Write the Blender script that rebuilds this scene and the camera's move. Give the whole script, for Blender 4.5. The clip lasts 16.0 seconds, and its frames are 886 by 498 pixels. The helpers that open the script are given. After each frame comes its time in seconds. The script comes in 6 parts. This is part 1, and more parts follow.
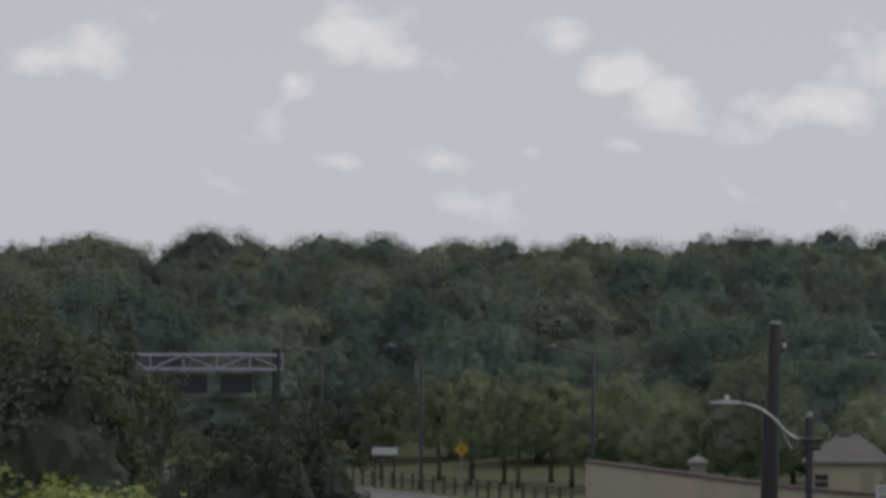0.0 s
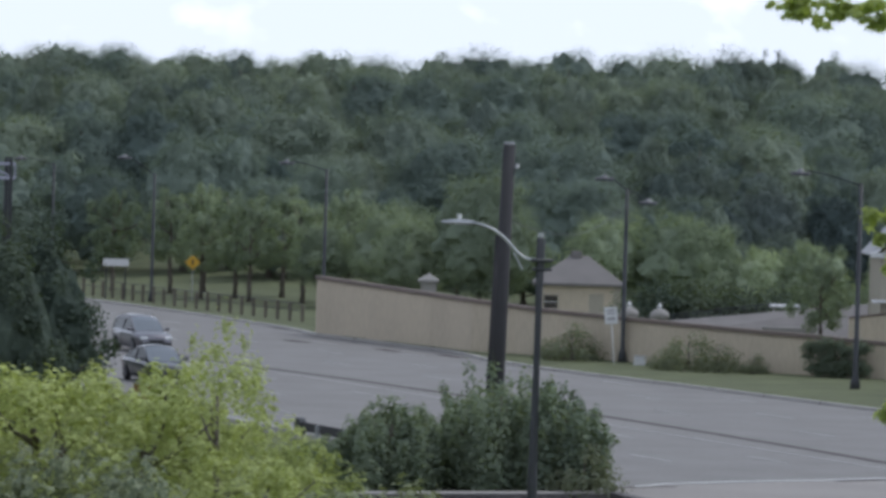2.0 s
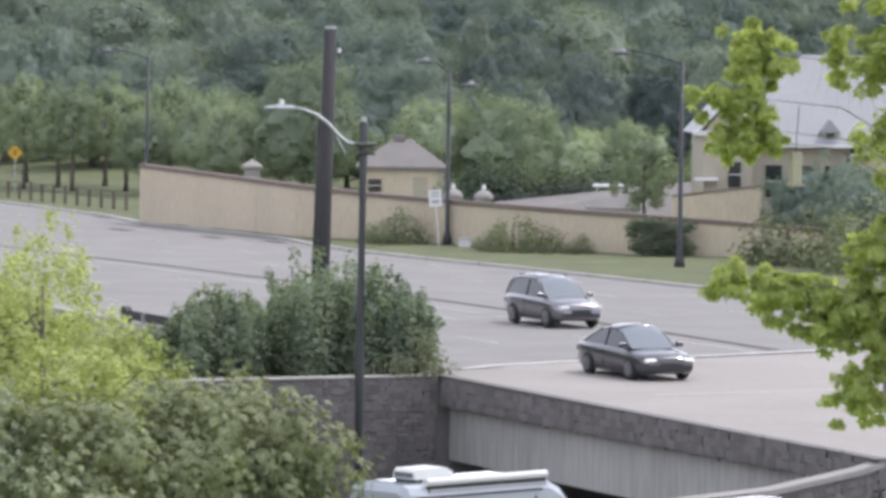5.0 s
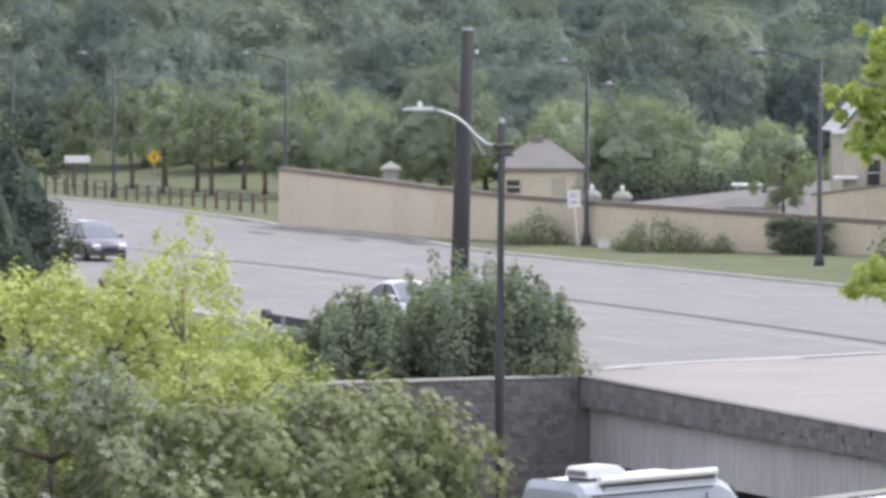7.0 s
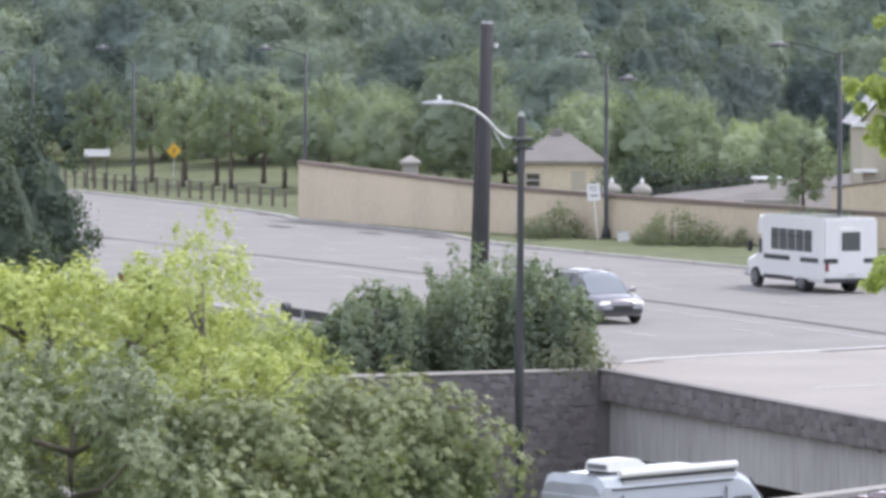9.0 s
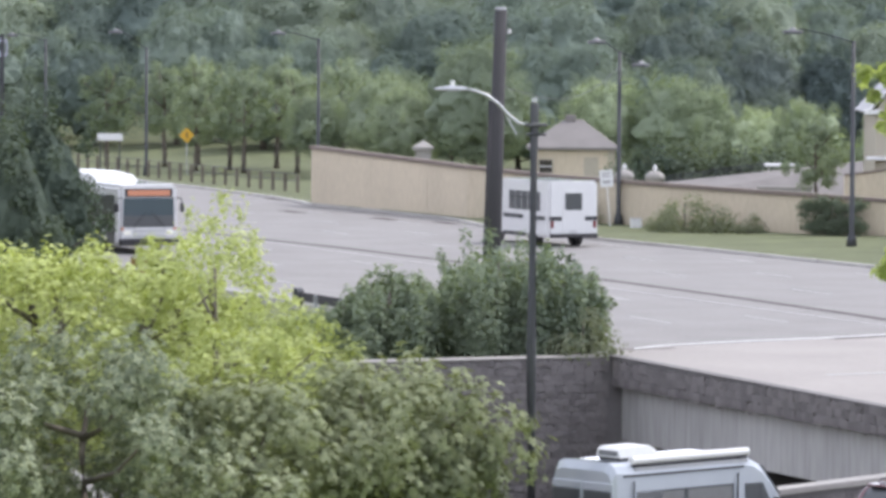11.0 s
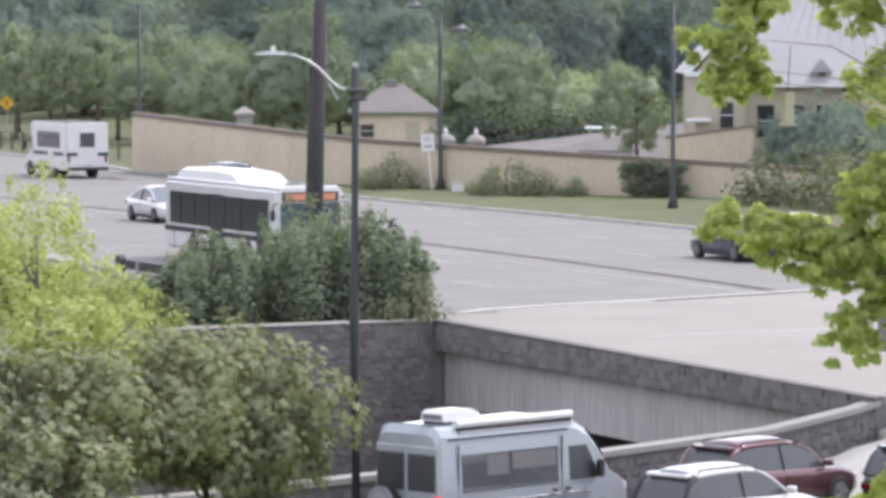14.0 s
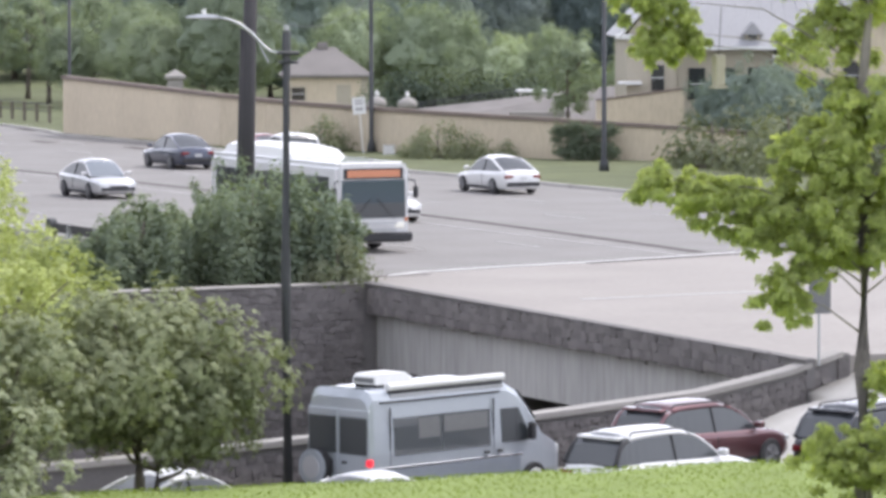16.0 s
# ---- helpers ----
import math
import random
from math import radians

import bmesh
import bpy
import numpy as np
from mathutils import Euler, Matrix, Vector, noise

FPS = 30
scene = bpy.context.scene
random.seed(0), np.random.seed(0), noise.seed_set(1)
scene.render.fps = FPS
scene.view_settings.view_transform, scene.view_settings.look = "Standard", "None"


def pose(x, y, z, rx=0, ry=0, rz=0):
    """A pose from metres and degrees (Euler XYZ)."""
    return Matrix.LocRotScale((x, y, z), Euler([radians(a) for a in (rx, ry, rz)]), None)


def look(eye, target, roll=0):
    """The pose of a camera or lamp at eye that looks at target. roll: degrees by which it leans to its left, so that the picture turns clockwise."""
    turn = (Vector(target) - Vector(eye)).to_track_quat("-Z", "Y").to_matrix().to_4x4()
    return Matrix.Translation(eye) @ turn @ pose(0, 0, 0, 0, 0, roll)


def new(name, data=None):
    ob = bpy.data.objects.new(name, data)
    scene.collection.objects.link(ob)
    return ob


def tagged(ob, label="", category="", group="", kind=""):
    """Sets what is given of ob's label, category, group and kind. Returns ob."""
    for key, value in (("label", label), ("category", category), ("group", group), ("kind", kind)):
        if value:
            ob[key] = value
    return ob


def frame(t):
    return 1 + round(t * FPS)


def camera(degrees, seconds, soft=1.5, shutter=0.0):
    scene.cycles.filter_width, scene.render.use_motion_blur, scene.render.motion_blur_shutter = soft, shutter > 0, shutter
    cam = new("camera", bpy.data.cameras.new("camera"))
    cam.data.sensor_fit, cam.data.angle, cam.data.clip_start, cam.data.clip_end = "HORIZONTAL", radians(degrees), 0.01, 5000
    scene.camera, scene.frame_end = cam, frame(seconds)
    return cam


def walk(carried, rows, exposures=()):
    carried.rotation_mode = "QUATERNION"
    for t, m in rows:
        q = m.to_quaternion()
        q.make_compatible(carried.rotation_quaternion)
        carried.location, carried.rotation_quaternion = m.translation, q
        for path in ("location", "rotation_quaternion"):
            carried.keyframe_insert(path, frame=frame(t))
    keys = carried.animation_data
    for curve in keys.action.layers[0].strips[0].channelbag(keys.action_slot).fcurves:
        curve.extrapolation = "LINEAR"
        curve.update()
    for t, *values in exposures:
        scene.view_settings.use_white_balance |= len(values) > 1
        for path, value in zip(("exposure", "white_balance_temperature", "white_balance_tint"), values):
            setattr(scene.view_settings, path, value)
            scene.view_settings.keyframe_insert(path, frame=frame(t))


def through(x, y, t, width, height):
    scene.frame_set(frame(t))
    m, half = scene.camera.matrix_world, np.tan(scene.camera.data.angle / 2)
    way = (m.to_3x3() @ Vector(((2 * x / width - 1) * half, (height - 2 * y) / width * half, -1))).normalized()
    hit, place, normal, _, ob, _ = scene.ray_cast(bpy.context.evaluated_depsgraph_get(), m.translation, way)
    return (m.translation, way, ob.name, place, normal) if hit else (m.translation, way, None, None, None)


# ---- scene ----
# Long lens from a hillside; x runs across the main road (0 on its middle seam), y along it.
EYE = (-70.0, 0.0, 9.5)
cam = camera(11.19, 16.0, soft=3.6)
# seconds, heading to the right of the road's line, degrees downwards, roll
VIEW = [
    (0.0, 18.623, -1.157, 0.301),
    (0.5, 19.383, -1.193, 0.597),
    (1.0, 20.351, -0.566, 1.599),
    (1.5, 21.022, 0.881, 1.698),
    (2.0, 22.030, 1.120, 1.659),
    (2.5, 23.079, 1.082, 1.248),
    (3.0, 24.054, 1.529, 1.202),
    (3.5, 24.251, 2.627, 1.036),
    (4.0, 24.152, 2.566, 0.901),
    (4.2, 24.185, 2.502, 0.843),
    (6.3, 23.941, 2.696, 0.270),
    (6.5, 23.572, 2.657, 0.309),
    (7.0, 22.526, 2.539, 0.125),
    (7.5, 22.471, 2.535, 0.159),
    (8.0, 22.414, 2.583, 0.186),
    (8.5, 22.351, 2.562, 0.128),
    (9.0, 22.276, 2.622, 0.082),
    (11.3, 22.116, 2.824, 0.336),
    (11.5, 22.255, 2.858, 0.190),
    (12.0, 22.747, 2.910, 0.208),
    (12.5, 22.838, 2.919, 0.258),
    (13.0, 23.438, 2.973, 0.155),
    (13.5, 23.910, 3.206, 0.040),
    (14.0, 24.374, 3.245, -0.096),
    (14.5, 24.611, 3.406, -0.265),
    (15.0, 25.031, 3.652, -0.239),
    (15.5, 25.342, 3.751, -0.051),
    (16.0, 25.243, 3.716, -0.123),
]


def sight(heading, down, roll):
    h, d = radians(heading), radians(down)
    way = Vector((math.sin(h) * math.cos(d), math.cos(h) * math.cos(d), -math.sin(d)))
    return look(EYE, Vector(EYE) + way * 100, roll)


walk(cam, [(t, sight(h, d, r)) for t, h, d, r in VIEW],
     exposures=[(0.0, -1.86, 6300, 11), (0.6, -1.82, 6300, 11), (1.2, -1.5, 5900, 9), (1.6, -1.2, 5780, 9), (2.1, -0.96, 5720, 9), (2.8, -1.03, 5930, 10), (3.2, -0.55, 6200, 12), (3.5, -0.22, 6200, 13), (3.8, 0.02, 6200, 13), (4.2, 0.1, 6150, 13), (6.4, 0.0, 6150, 14), (7.0, 0.22, 6100, 14), (9.0, 0.26, 6050, 14), (16.0, 0.22, 6200, 14)])

# ---- light ----
SUN_HIGH, SUN_AZ = 57.0, 88.0   # degrees above the horizon, degrees from the road's line to the right


CLOUDS = [
    (14.0, 3.55, 0.85, 0.36, 0.8), (17.6, 3.95, 0.75, 0.40, 0.8), (18.2, 3.55, 0.55, 0.30, 0.7), (16.7, 3.25, 0.3, 0.22, 0.6), (17.3, 2.25, 0.38, 0.18, 0.6), (18.6, 2.30, 0.5, 0.20, 0.6), (19.7, 2.40, 0.2, 0.12, 0.4),
    (20.1, 3.8, 0.45, 0.3, 0.8), (20.8, 3.4, 0.6, 0.36, 0.85), (21.35, 2.95, 0.6, 0.40, 0.85), (20.9, 2.5, 0.5, 0.22, 0.55), (23.3, 3.0, 0.95, 0.50, 0.75), (24.6, 3.3, 0.8, 0.5, 0.7), (25.5, 2.2, 0.9, 0.3, 0.5), (27.5, 3.4, 1.2, 0.6, 0.7), (10.5, 3.2, 1.2, 0.5, 0.7),
]


def make_world():
    w = bpy.data.worlds.new("hazy_sky")
    w.use_nodes = True
    nt = w.node_tree
    n, l = nt.nodes, nt.links
    n.clear()
    out = n.new("ShaderNodeOutputWorld")
    bg = n.new("ShaderNodeBackground")
    sky = n.new("ShaderNodeTexSky")
    sky.sky_type = "NISHITA"
    sky.sun_disc = False
    sky.sun_elevation, sky.sun_rotation = radians(SUN_HIGH), radians(SUN_AZ)
    sky.dust_density = 3.0
    gain = n.new("ShaderNodeMixRGB")
    gain.blend_type = "MULTIPLY"
    gain.inputs[0].default_value = 1.0
    gain.inputs[2].default_value = (0.09, 0.09, 0.09, 1)
    l.new(sky.outputs[0], gain.inputs[1])
    # thin summer haze over the blue, and flat-bottomed cumulus in it
    haze = n.new("ShaderNodeMixRGB")
    haze.inputs[0].default_value = 0.9
    l.new(gain.outputs[0], haze.inputs[1])
    tc = n.new("ShaderNodeTexCoord")
    # the haze is thickest, and palest, low down, and thins towards the zenith
    sep = n.new("ShaderNodeSeparateXYZ")
    l.new(tc.outputs["Generated"], sep.inputs[0])
    air = n.new("ShaderNodeValToRGB")
    air.color_ramp.elements[0].position, air.color_ramp.elements[0].color = 0.0, (1.17, 1.185, 1.25, 1)
    air.color_ramp.elements[1].position, air.color_ramp.elements[1].color = 0.75, (0.62, 0.64, 0.72, 1)
    l.new(sep.outputs[2], air.inputs[0])
    l.new(air.outputs[0], haze.inputs[2])
    mp = n.new("ShaderNodeMapping")
    mp.inputs["Scale"].default_value = (1.0, 1.0, 1.5)
    mp.inputs["Location"].default_value = (0.31, 0.12, 0.0)
    l.new(tc.outputs["Generated"], mp.inputs[0])
    no = n.new("ShaderNodeTexNoise")
    no.inputs["Scale"].default_value = 55.0
    no.inputs["Detail"].default_value = 8.0
    no.inputs["Roughness"].default_value = 0.5
    l.new(mp.outputs[0], no.inputs["Vector"])
    # heaps of cumulus: heading, height above the horizon, half width, half height, in degrees
    last = None
    for az, el, a, b, k in CLOUDS:
        h, e = radians(az), radians(el)
        q = n.new("ShaderNodeVectorMath")
        q.operation = "SUBTRACT"
        q.inputs[1].default_value = (math.sin(h) * math.cos(e), math.cos(h) * math.cos(e), math.sin(e))
        l.new(tc.outputs["Generated"], q.inputs[0])
        g = n.new("ShaderNodeVectorMath")
        g.operation = "MULTIPLY"
        g.inputs[1].default_value = (1 / radians(a), 1 / radians(a), 1 / radians(b))
        l.new(q.outputs[0], g.inputs[0])
        d = n.new("ShaderNodeVectorMath")
        d.operation = "LENGTH"
        l.new(g.outputs[0], d.inputs[0])
        f = n.new("ShaderNodeMapRange")
        f.inputs[1].default_value, f.inputs[2].default_value = 0.0, 1.35
        f.inputs[3].default_value, f.inputs[4].default_value = k, 0.0
        l.new(d.outputs["Value"], f.inputs[0])
        if last:
            mx = n.new("ShaderNodeMath")
            mx.operation = "MAXIMUM"
            l.new(last.outputs[0], mx.inputs[0])
            l.new(f.outputs[0], mx.inputs[1])
            f = mx
        last = f
    tot = n.new("ShaderNodeMath")
    tot.operation = "MULTIPLY_ADD"
    tot.inputs[1].default_value = 0.55
    l.new(last.outputs[0], tot.inputs[0])
    l.new(no.outputs[0], tot.inputs[2])
    cr = n.new("ShaderNodeValToRGB")
    cr.color_ramp.elements[0].position, cr.color_ramp.elements[0].color = 0.62, (0, 0, 0, 1)
    cr.color_ramp.elements[1].position, cr.color_ramp.elements[1].color = 0.86, (0.72, 0.72, 0.72, 1)
    l.new(tot.outputs[0], cr.inputs[0])
    cl = n.new("ShaderNodeMixRGB")
    cl.inputs[2].default_value = (1.58, 1.54, 1.52, 1)
    l.new(cr.outputs[0], cl.inputs[0])
    l.new(haze.outputs[0], cl.inputs[1])
    l.new(cl.outputs[0], bg.inputs[0])
    l.new(bg.outputs[0], out.inputs[0])
    bg.inputs[1].default_value = 1.75
    scene.world = w


make_world()
sun_data = bpy.data.lights.new("sun", "SUN")
sun_data.energy, sun_data.angle, sun_data.color = 2.5, radians(4.0), (1.0, 0.94, 0.84)
sun = new("sun", sun_data)
_h, _e = radians(SUN_AZ), radians(SUN_HIGH)
sun.matrix_world = look((60, 300, 200), Vector((60, 300, 200)) - Vector((math.sin(_h) * math.cos(_e), math.cos(_h) * math.cos(_e), math.sin(_e))))

# ---- materials ----


def mat(name, color, rough=0.8, metal=0.0, var=0.25, scale=3.0, bump=0.15, spot=None, coat=0.0, stretch=(1, 1, 1), piece=0.0, island=False):
    """Base colour with broad stains and fine grain, at real-world size. piece: how much single pieces differ."""
    m = bpy.data.materials.new(name)
    m.use_nodes = True
    nt = m.node_tree
    n, l = nt.nodes, nt.links
    b = n["Principled BSDF"]
    b.inputs["Roughness"].default_value = rough
    b.inputs["Metallic"].default_value = metal
    b.inputs["Coat Weight"].default_value = coat
    tc = n.new("ShaderNodeTexCoord")
    mp = n.new("ShaderNodeMapping")
    mp.inputs["Scale"].default_value = stretch
    l.new(tc.outputs["Object"], mp.inputs[0])
    big = n.new("ShaderNodeTexNoise")
    big.inputs["Scale"].default_value = scale * 0.12
    big.inputs["Detail"].default_value = 4
    fine = n.new("ShaderNodeTexNoise")
    fine.inputs["Scale"].default_value = scale * 2.5
    fine.inputs["Detail"].default_value = 5
    for q in (big, fine):
        l.new(mp.outputs[0], q.inputs["Vector"])
    add = n.new("ShaderNodeMath")
    add.operation = "ADD"
    l.new(big.outputs[0], add.inputs[0])
    l.new(fine.outputs[0], add.inputs[1])
    last = add
    if piece:
        oi = n.new("ShaderNodeNewGeometry" if island else "ShaderNodeObjectInfo")
        mul = n.new("ShaderNodeMath")
        mul.operation = "MULTIPLY_ADD"
        mul.inputs[1].default_value = piece
        l.new(oi.outputs["Random Per Island" if island else "Random"], mul.inputs[0])
        l.new(add.outputs[0], mul.inputs[2])
        last = mul
    ramp = n.new("ShaderNodeMapRange")
    ramp.inputs[1].default_value, ramp.inputs[2].default_value = 0.6, 1.4 + piece
    l.new(last.outputs[0], ramp.inputs[0])
    mix = n.new("ShaderNodeMixRGB")
    c = Vector(color)
    s = Vector(spot) if spot else c * (1 - var)
    mix.inputs[1].default_value = (*s, 1)
    mix.inputs[2].default_value = (*(c * (1 + var * 0.6)), 1)
    l.new(ramp.outputs[0], mix.inputs[0])
    l.new(mix.outputs[0], b.inputs["Base Color"])
    if bump:
        bp = n.new("ShaderNodeBump")
        bp.inputs["Strength"].default_value = bump
        bp.inputs["Distance"].default_value = 0.02
        l.new(fine.outputs[0], bp.inputs["Height"])
        l.new(bp.outputs[0], b.inputs["Normal"])
    return m


def leaf_mat(name, dark, light, through=0.35, single=0.4):
    """Foliage: each leaf its own green, gloss on the upper side, light coming through."""
    m = bpy.data.materials.new(name)
    m.use_nodes = True
    nt = m.node_tree
    n, l = nt.nodes, nt.links
    n.clear()
    out = n.new("ShaderNodeOutputMaterial")
    geo = n.new("ShaderNodeNewGeometry")
    oi = n.new("ShaderNodeObjectInfo")
    mix = n.new("ShaderNodeMixRGB")
    mix.inputs[1].default_value, mix.inputs[2].default_value = (*dark, 1), (*light, 1)
    add = n.new("ShaderNodeMath")
    add.operation = "MULTIPLY_ADD"
    add.inputs[1].default_value = single
    sub = n.new("ShaderNodeMath")
    sub.operation = "MULTIPLY"
    sub.inputs[1].default_value = 1.0 - single
    l.new(oi.outputs["Random"], sub.inputs[0])
    l.new(geo.outputs["Random Per Island"], add.inputs[0])
    l.new(sub.outputs[0], add.inputs[2])
    l.new(add.outputs[0], mix.inputs[0])
    b = n.new("ShaderNodeBsdfPrincipled")
    b.inputs["Roughness"].default_value = 0.75
    b.inputs["Specular IOR Level"].default_value = 0.15
    tr = n.new("ShaderNodeBsdfTranslucent")
    warm = n.new("ShaderNodeMixRGB")
    warm.blend_type = "MULTIPLY"
    warm.inputs[0].default_value = 1.0
    warm.inputs[2].default_value = (1.25, 1.3, 0.6, 1)
    l.new(mix.outputs[0], warm.inputs[1])
    l.new(mix.outputs[0], b.inputs["Base Color"])
    l.new(warm.outputs[0], tr.inputs[0])
    ms = n.new("ShaderNodeMixShader")
    ms.inputs[0].default_value = through
    l.new(b.outputs[0], ms.inputs[1])
    l.new(tr.outputs[0], ms.inputs[2])
    l.new(ms.outputs[0], out.inputs[0])
    return m


def glass_mat(name, tint, rough=0.05):
    """Dark car glass, seen from outside: glossy over a dim cabin."""
    m = bpy.data.materials.new(name)
    m.use_nodes = True
    b = m.node_tree.nodes["Principled BSDF"]
    b.inputs["Base Color"].default_value = (*tint, 1)
    b.inputs["Roughness"].default_value = rough
    b.inputs["Specular IOR Level"].default_value = 0.9
    return m


def glow_mat(name, color, power):
    m = bpy.data.materials.new(name)
    m.use_nodes = True
    b = m.node_tree.nodes["Principled BSDF"]
    b.inputs["Base Color"].default_value = (*color, 1)
    b.inputs["Emission Color"].default_value = (*color, 1)
    b.inputs["Emission Strength"].default_value = power
    return m


M = {
    "asphalt": mat("worn_pale_asphalt", (0.220, 0.209, 0.198), 0.9, var=0.22, scale=3, bump=0.2),
    "concrete": mat("pale_concrete", (0.40, 0.385, 0.36), 0.85, var=0.14, scale=2.5),
    "deck": mat("bridge_deck_concrete", (0.290, 0.267, 0.245), 0.85, var=0.16, scale=2),
    "girder": mat("streaked_concrete", (0.36, 0.355, 0.34), 0.85, var=0.35, scale=2.2, stretch=(1, 1, 0.12)),
    "stone": mat("rubble_stone", (0.165, 0.152, 0.148), 0.9, var=0.5, scale=6, bump=0.6, piece=0.7),
    "stone_many": mat("rubble_stone_joined", (0.165, 0.152, 0.148), 0.9, var=0.5, scale=6, bump=0.6, piece=0.7, island=True),
    "mortar": mat("dark_mortar", (0.155, 0.147, 0.143), 0.95, var=0.2, scale=8),
    "cap": mat("limestone_cap", (0.30, 0.285, 0.265), 0.8, var=0.15, scale=4),
    "stucco": mat("tan_stucco", (0.53, 0.46, 0.345), 0.9, var=0.18, scale=2.2, bump=0.25, stretch=(1, 1, 0.4)),
    "wallcap": mat("brown_wall_cap", (0.175, 0.14, 0.118), 0.85, var=0.2, scale=4),
    "paint": mat("worn_white_paint", (0.70, 0.70, 0.68), 0.7, var=0.2, scale=5),
    "worn": mat("faded_lane_paint", (0.43, 0.425, 0.41), 0.8, var=0.3, scale=5),
    "palebark": mat("pale_maple_bark", (0.27, 0.245, 0.21), 0.95, var=0.3, scale=8, bump=0.8, stretch=(1, 1, 0.3)),
    "seam": mat("dark_seam", (0.055, 0.042, 0.04), 0.9, var=0.25, scale=5),
    "grass": mat("mown_grass", (0.115, 0.13, 0.058), 0.95, var=0.45, scale=4, bump=0.6),
    "lawn": mat("fresh_lawn", (0.195, 0.255, 0.06), 0.95, var=0.25, scale=6, bump=0.4),
    "black": mat("dark_painted_steel", (0.045, 0.048, 0.052), 0.5, metal=0.3, var=0.2, scale=6, bump=0.02),
    "wood": mat("tarred_timber", (0.05, 0.048, 0.05), 0.9, var=0.3, scale=6, stretch=(1, 1, 0.1)),
    "bark": mat("grey_bark", (0.15, 0.13, 0.105), 0.95, var=0.35, scale=8, bump=0.8, stretch=(1, 1, 0.3)),
    "steel": mat("galvanised_steel", (0.45, 0.46, 0.47), 0.45, metal=0.7, var=0.15, scale=6, bump=0.02),
    "roof": mat("grey_shingle", (0.20, 0.185, 0.175), 0.9, var=0.2, scale=8, bump=0.4),
    "metalroof": mat("pale_metal_roof", (0.30, 0.30, 0.31), 0.55, metal=0.1, var=0.15, scale=3),
    "white": mat("white_paint", (0.66, 0.66, 0.65), 0.6, var=0.08, scale=4, bump=0.03),
    "cream": mat("cream_siding", (0.40, 0.365, 0.29), 0.85, var=0.12, scale=4),
    "rust": mat("weathered_red_wood", (0.20, 0.075, 0.045), 0.9, var=0.3, scale=5),
    # Forest greens are paled and blued: distance haze put into the leaf colour.
    "leaf_far": leaf_mat("hazed_forest_leaves", (0.125, 0.157, 0.14), (0.265, 0.31, 0.235), 0.28, 0.12),
    # This darker copy carries the wood's shade; the house trees share it.
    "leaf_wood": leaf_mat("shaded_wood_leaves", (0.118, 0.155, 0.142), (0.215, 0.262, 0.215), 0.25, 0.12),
    "leaf_mid": leaf_mat("park_leaves", (0.165, 0.205, 0.15), (0.325, 0.375, 0.265), 0.34, 0.15),
    "leaf_soft": leaf_mat("pale_park_leaves", (0.215, 0.262, 0.18), (0.43, 0.49, 0.325), 0.34, 0.15),
    # Dark bluish tone stands in for the shade along the wood's edge.
    "leaf_shade": leaf_mat("shade_toned_edge_leaves", (0.078, 0.105, 0.106), (0.148, 0.178, 0.163), 0.25, 0.12),
    "leaf_near": leaf_mat("grey_green_leaves", (0.08, 0.102, 0.062), (0.315, 0.34, 0.205), 0.2, 0.5),
    "leaf_pale": leaf_mat("pale_grey_green_leaves", (0.12, 0.148, 0.10), (0.56, 0.59, 0.40), 0.2, 0.5),
    "leaf_bush": leaf_mat("blue_green_bush_leaves", (0.085, 0.118, 0.095), (0.28, 0.325, 0.235), 0.35, 0.5),
    "leaf_lime": leaf_mat("lime_leaves", (0.19, 0.235, 0.09), (0.58, 0.625, 0.27), 0.30, 0.5),
    "leaf_maple": leaf_mat("maple_leaves", (0.225, 0.275, 0.12), (0.62, 0.67, 0.27), 0.52, 0.55),
    "leaf_dry": leaf_mat("dry_scrub_leaves", (0.11, 0.125, 0.085), (0.25, 0.27, 0.185), 0.3),
    "lampgrey": mat("weathered_lamp_grey", (0.17, 0.17, 0.175), 0.5, metal=0.2, var=0.2, scale=6, bump=0.02),
    "truss": mat("weathered_violet_grey_steel", (0.42, 0.42, 0.50), 0.6, metal=0.1, var=0.15, scale=5, bump=0.02),
    "leaf_dark": leaf_mat("dark_evergreen_leaves", (0.062, 0.085, 0.07), (0.15, 0.18, 0.125), 0.3, 0.25),
}

# ---- mesh helpers ----


def to_mesh(name, bm, material, smooth=False):
    me = bpy.data.meshes.new(name)
    bm.to_mesh(me)
    bm.free()
    for q in (material if isinstance(material, (list, tuple)) else [material]):
        me.materials.append(q)
    if smooth:
        me.polygons.foreach_set("use_smooth", [True] * len(me.polygons))
    return me


def part(name, bm, material, parent, label="", smooth=False):
    ob = new(name, to_mesh(name, bm, material, smooth))
    ob.parent = parent
    if label:
        tagged(ob, label)
    return ob


def thing(name, label, category, m=None, group="", kind=""):
    ob = new(name)
    ob.empty_display_size = 0.3
    if m is not None:
        ob.matrix_basis = m
    return tagged(ob, label, category, group, kind)


def solid(name, bm, material, label, category="", kind="", group="", smooth=False):
    return tagged(new(name, to_mesh(name, bm, material, smooth)), label, category, group, kind)


def box(bm, x0, x1, y0, y1, z0, z1, bevel=0.0, seg=1):
    g = bmesh.ops.create_cube(bm, size=1.0, matrix=Matrix.Translation(((x0 + x1) / 2, (y0 + y1) / 2, (z0 + z1) / 2)) @ Matrix.Diagonal((x1 - x0, y1 - y0, z1 - z0, 1)))
    if bevel:
        es = list({e for v in g["verts"] for e in v.link_edges})
        bmesh.ops.bevel(bm, geom=es, offset=bevel, segments=seg, affect="EDGES", profile=0.5)
    return bm


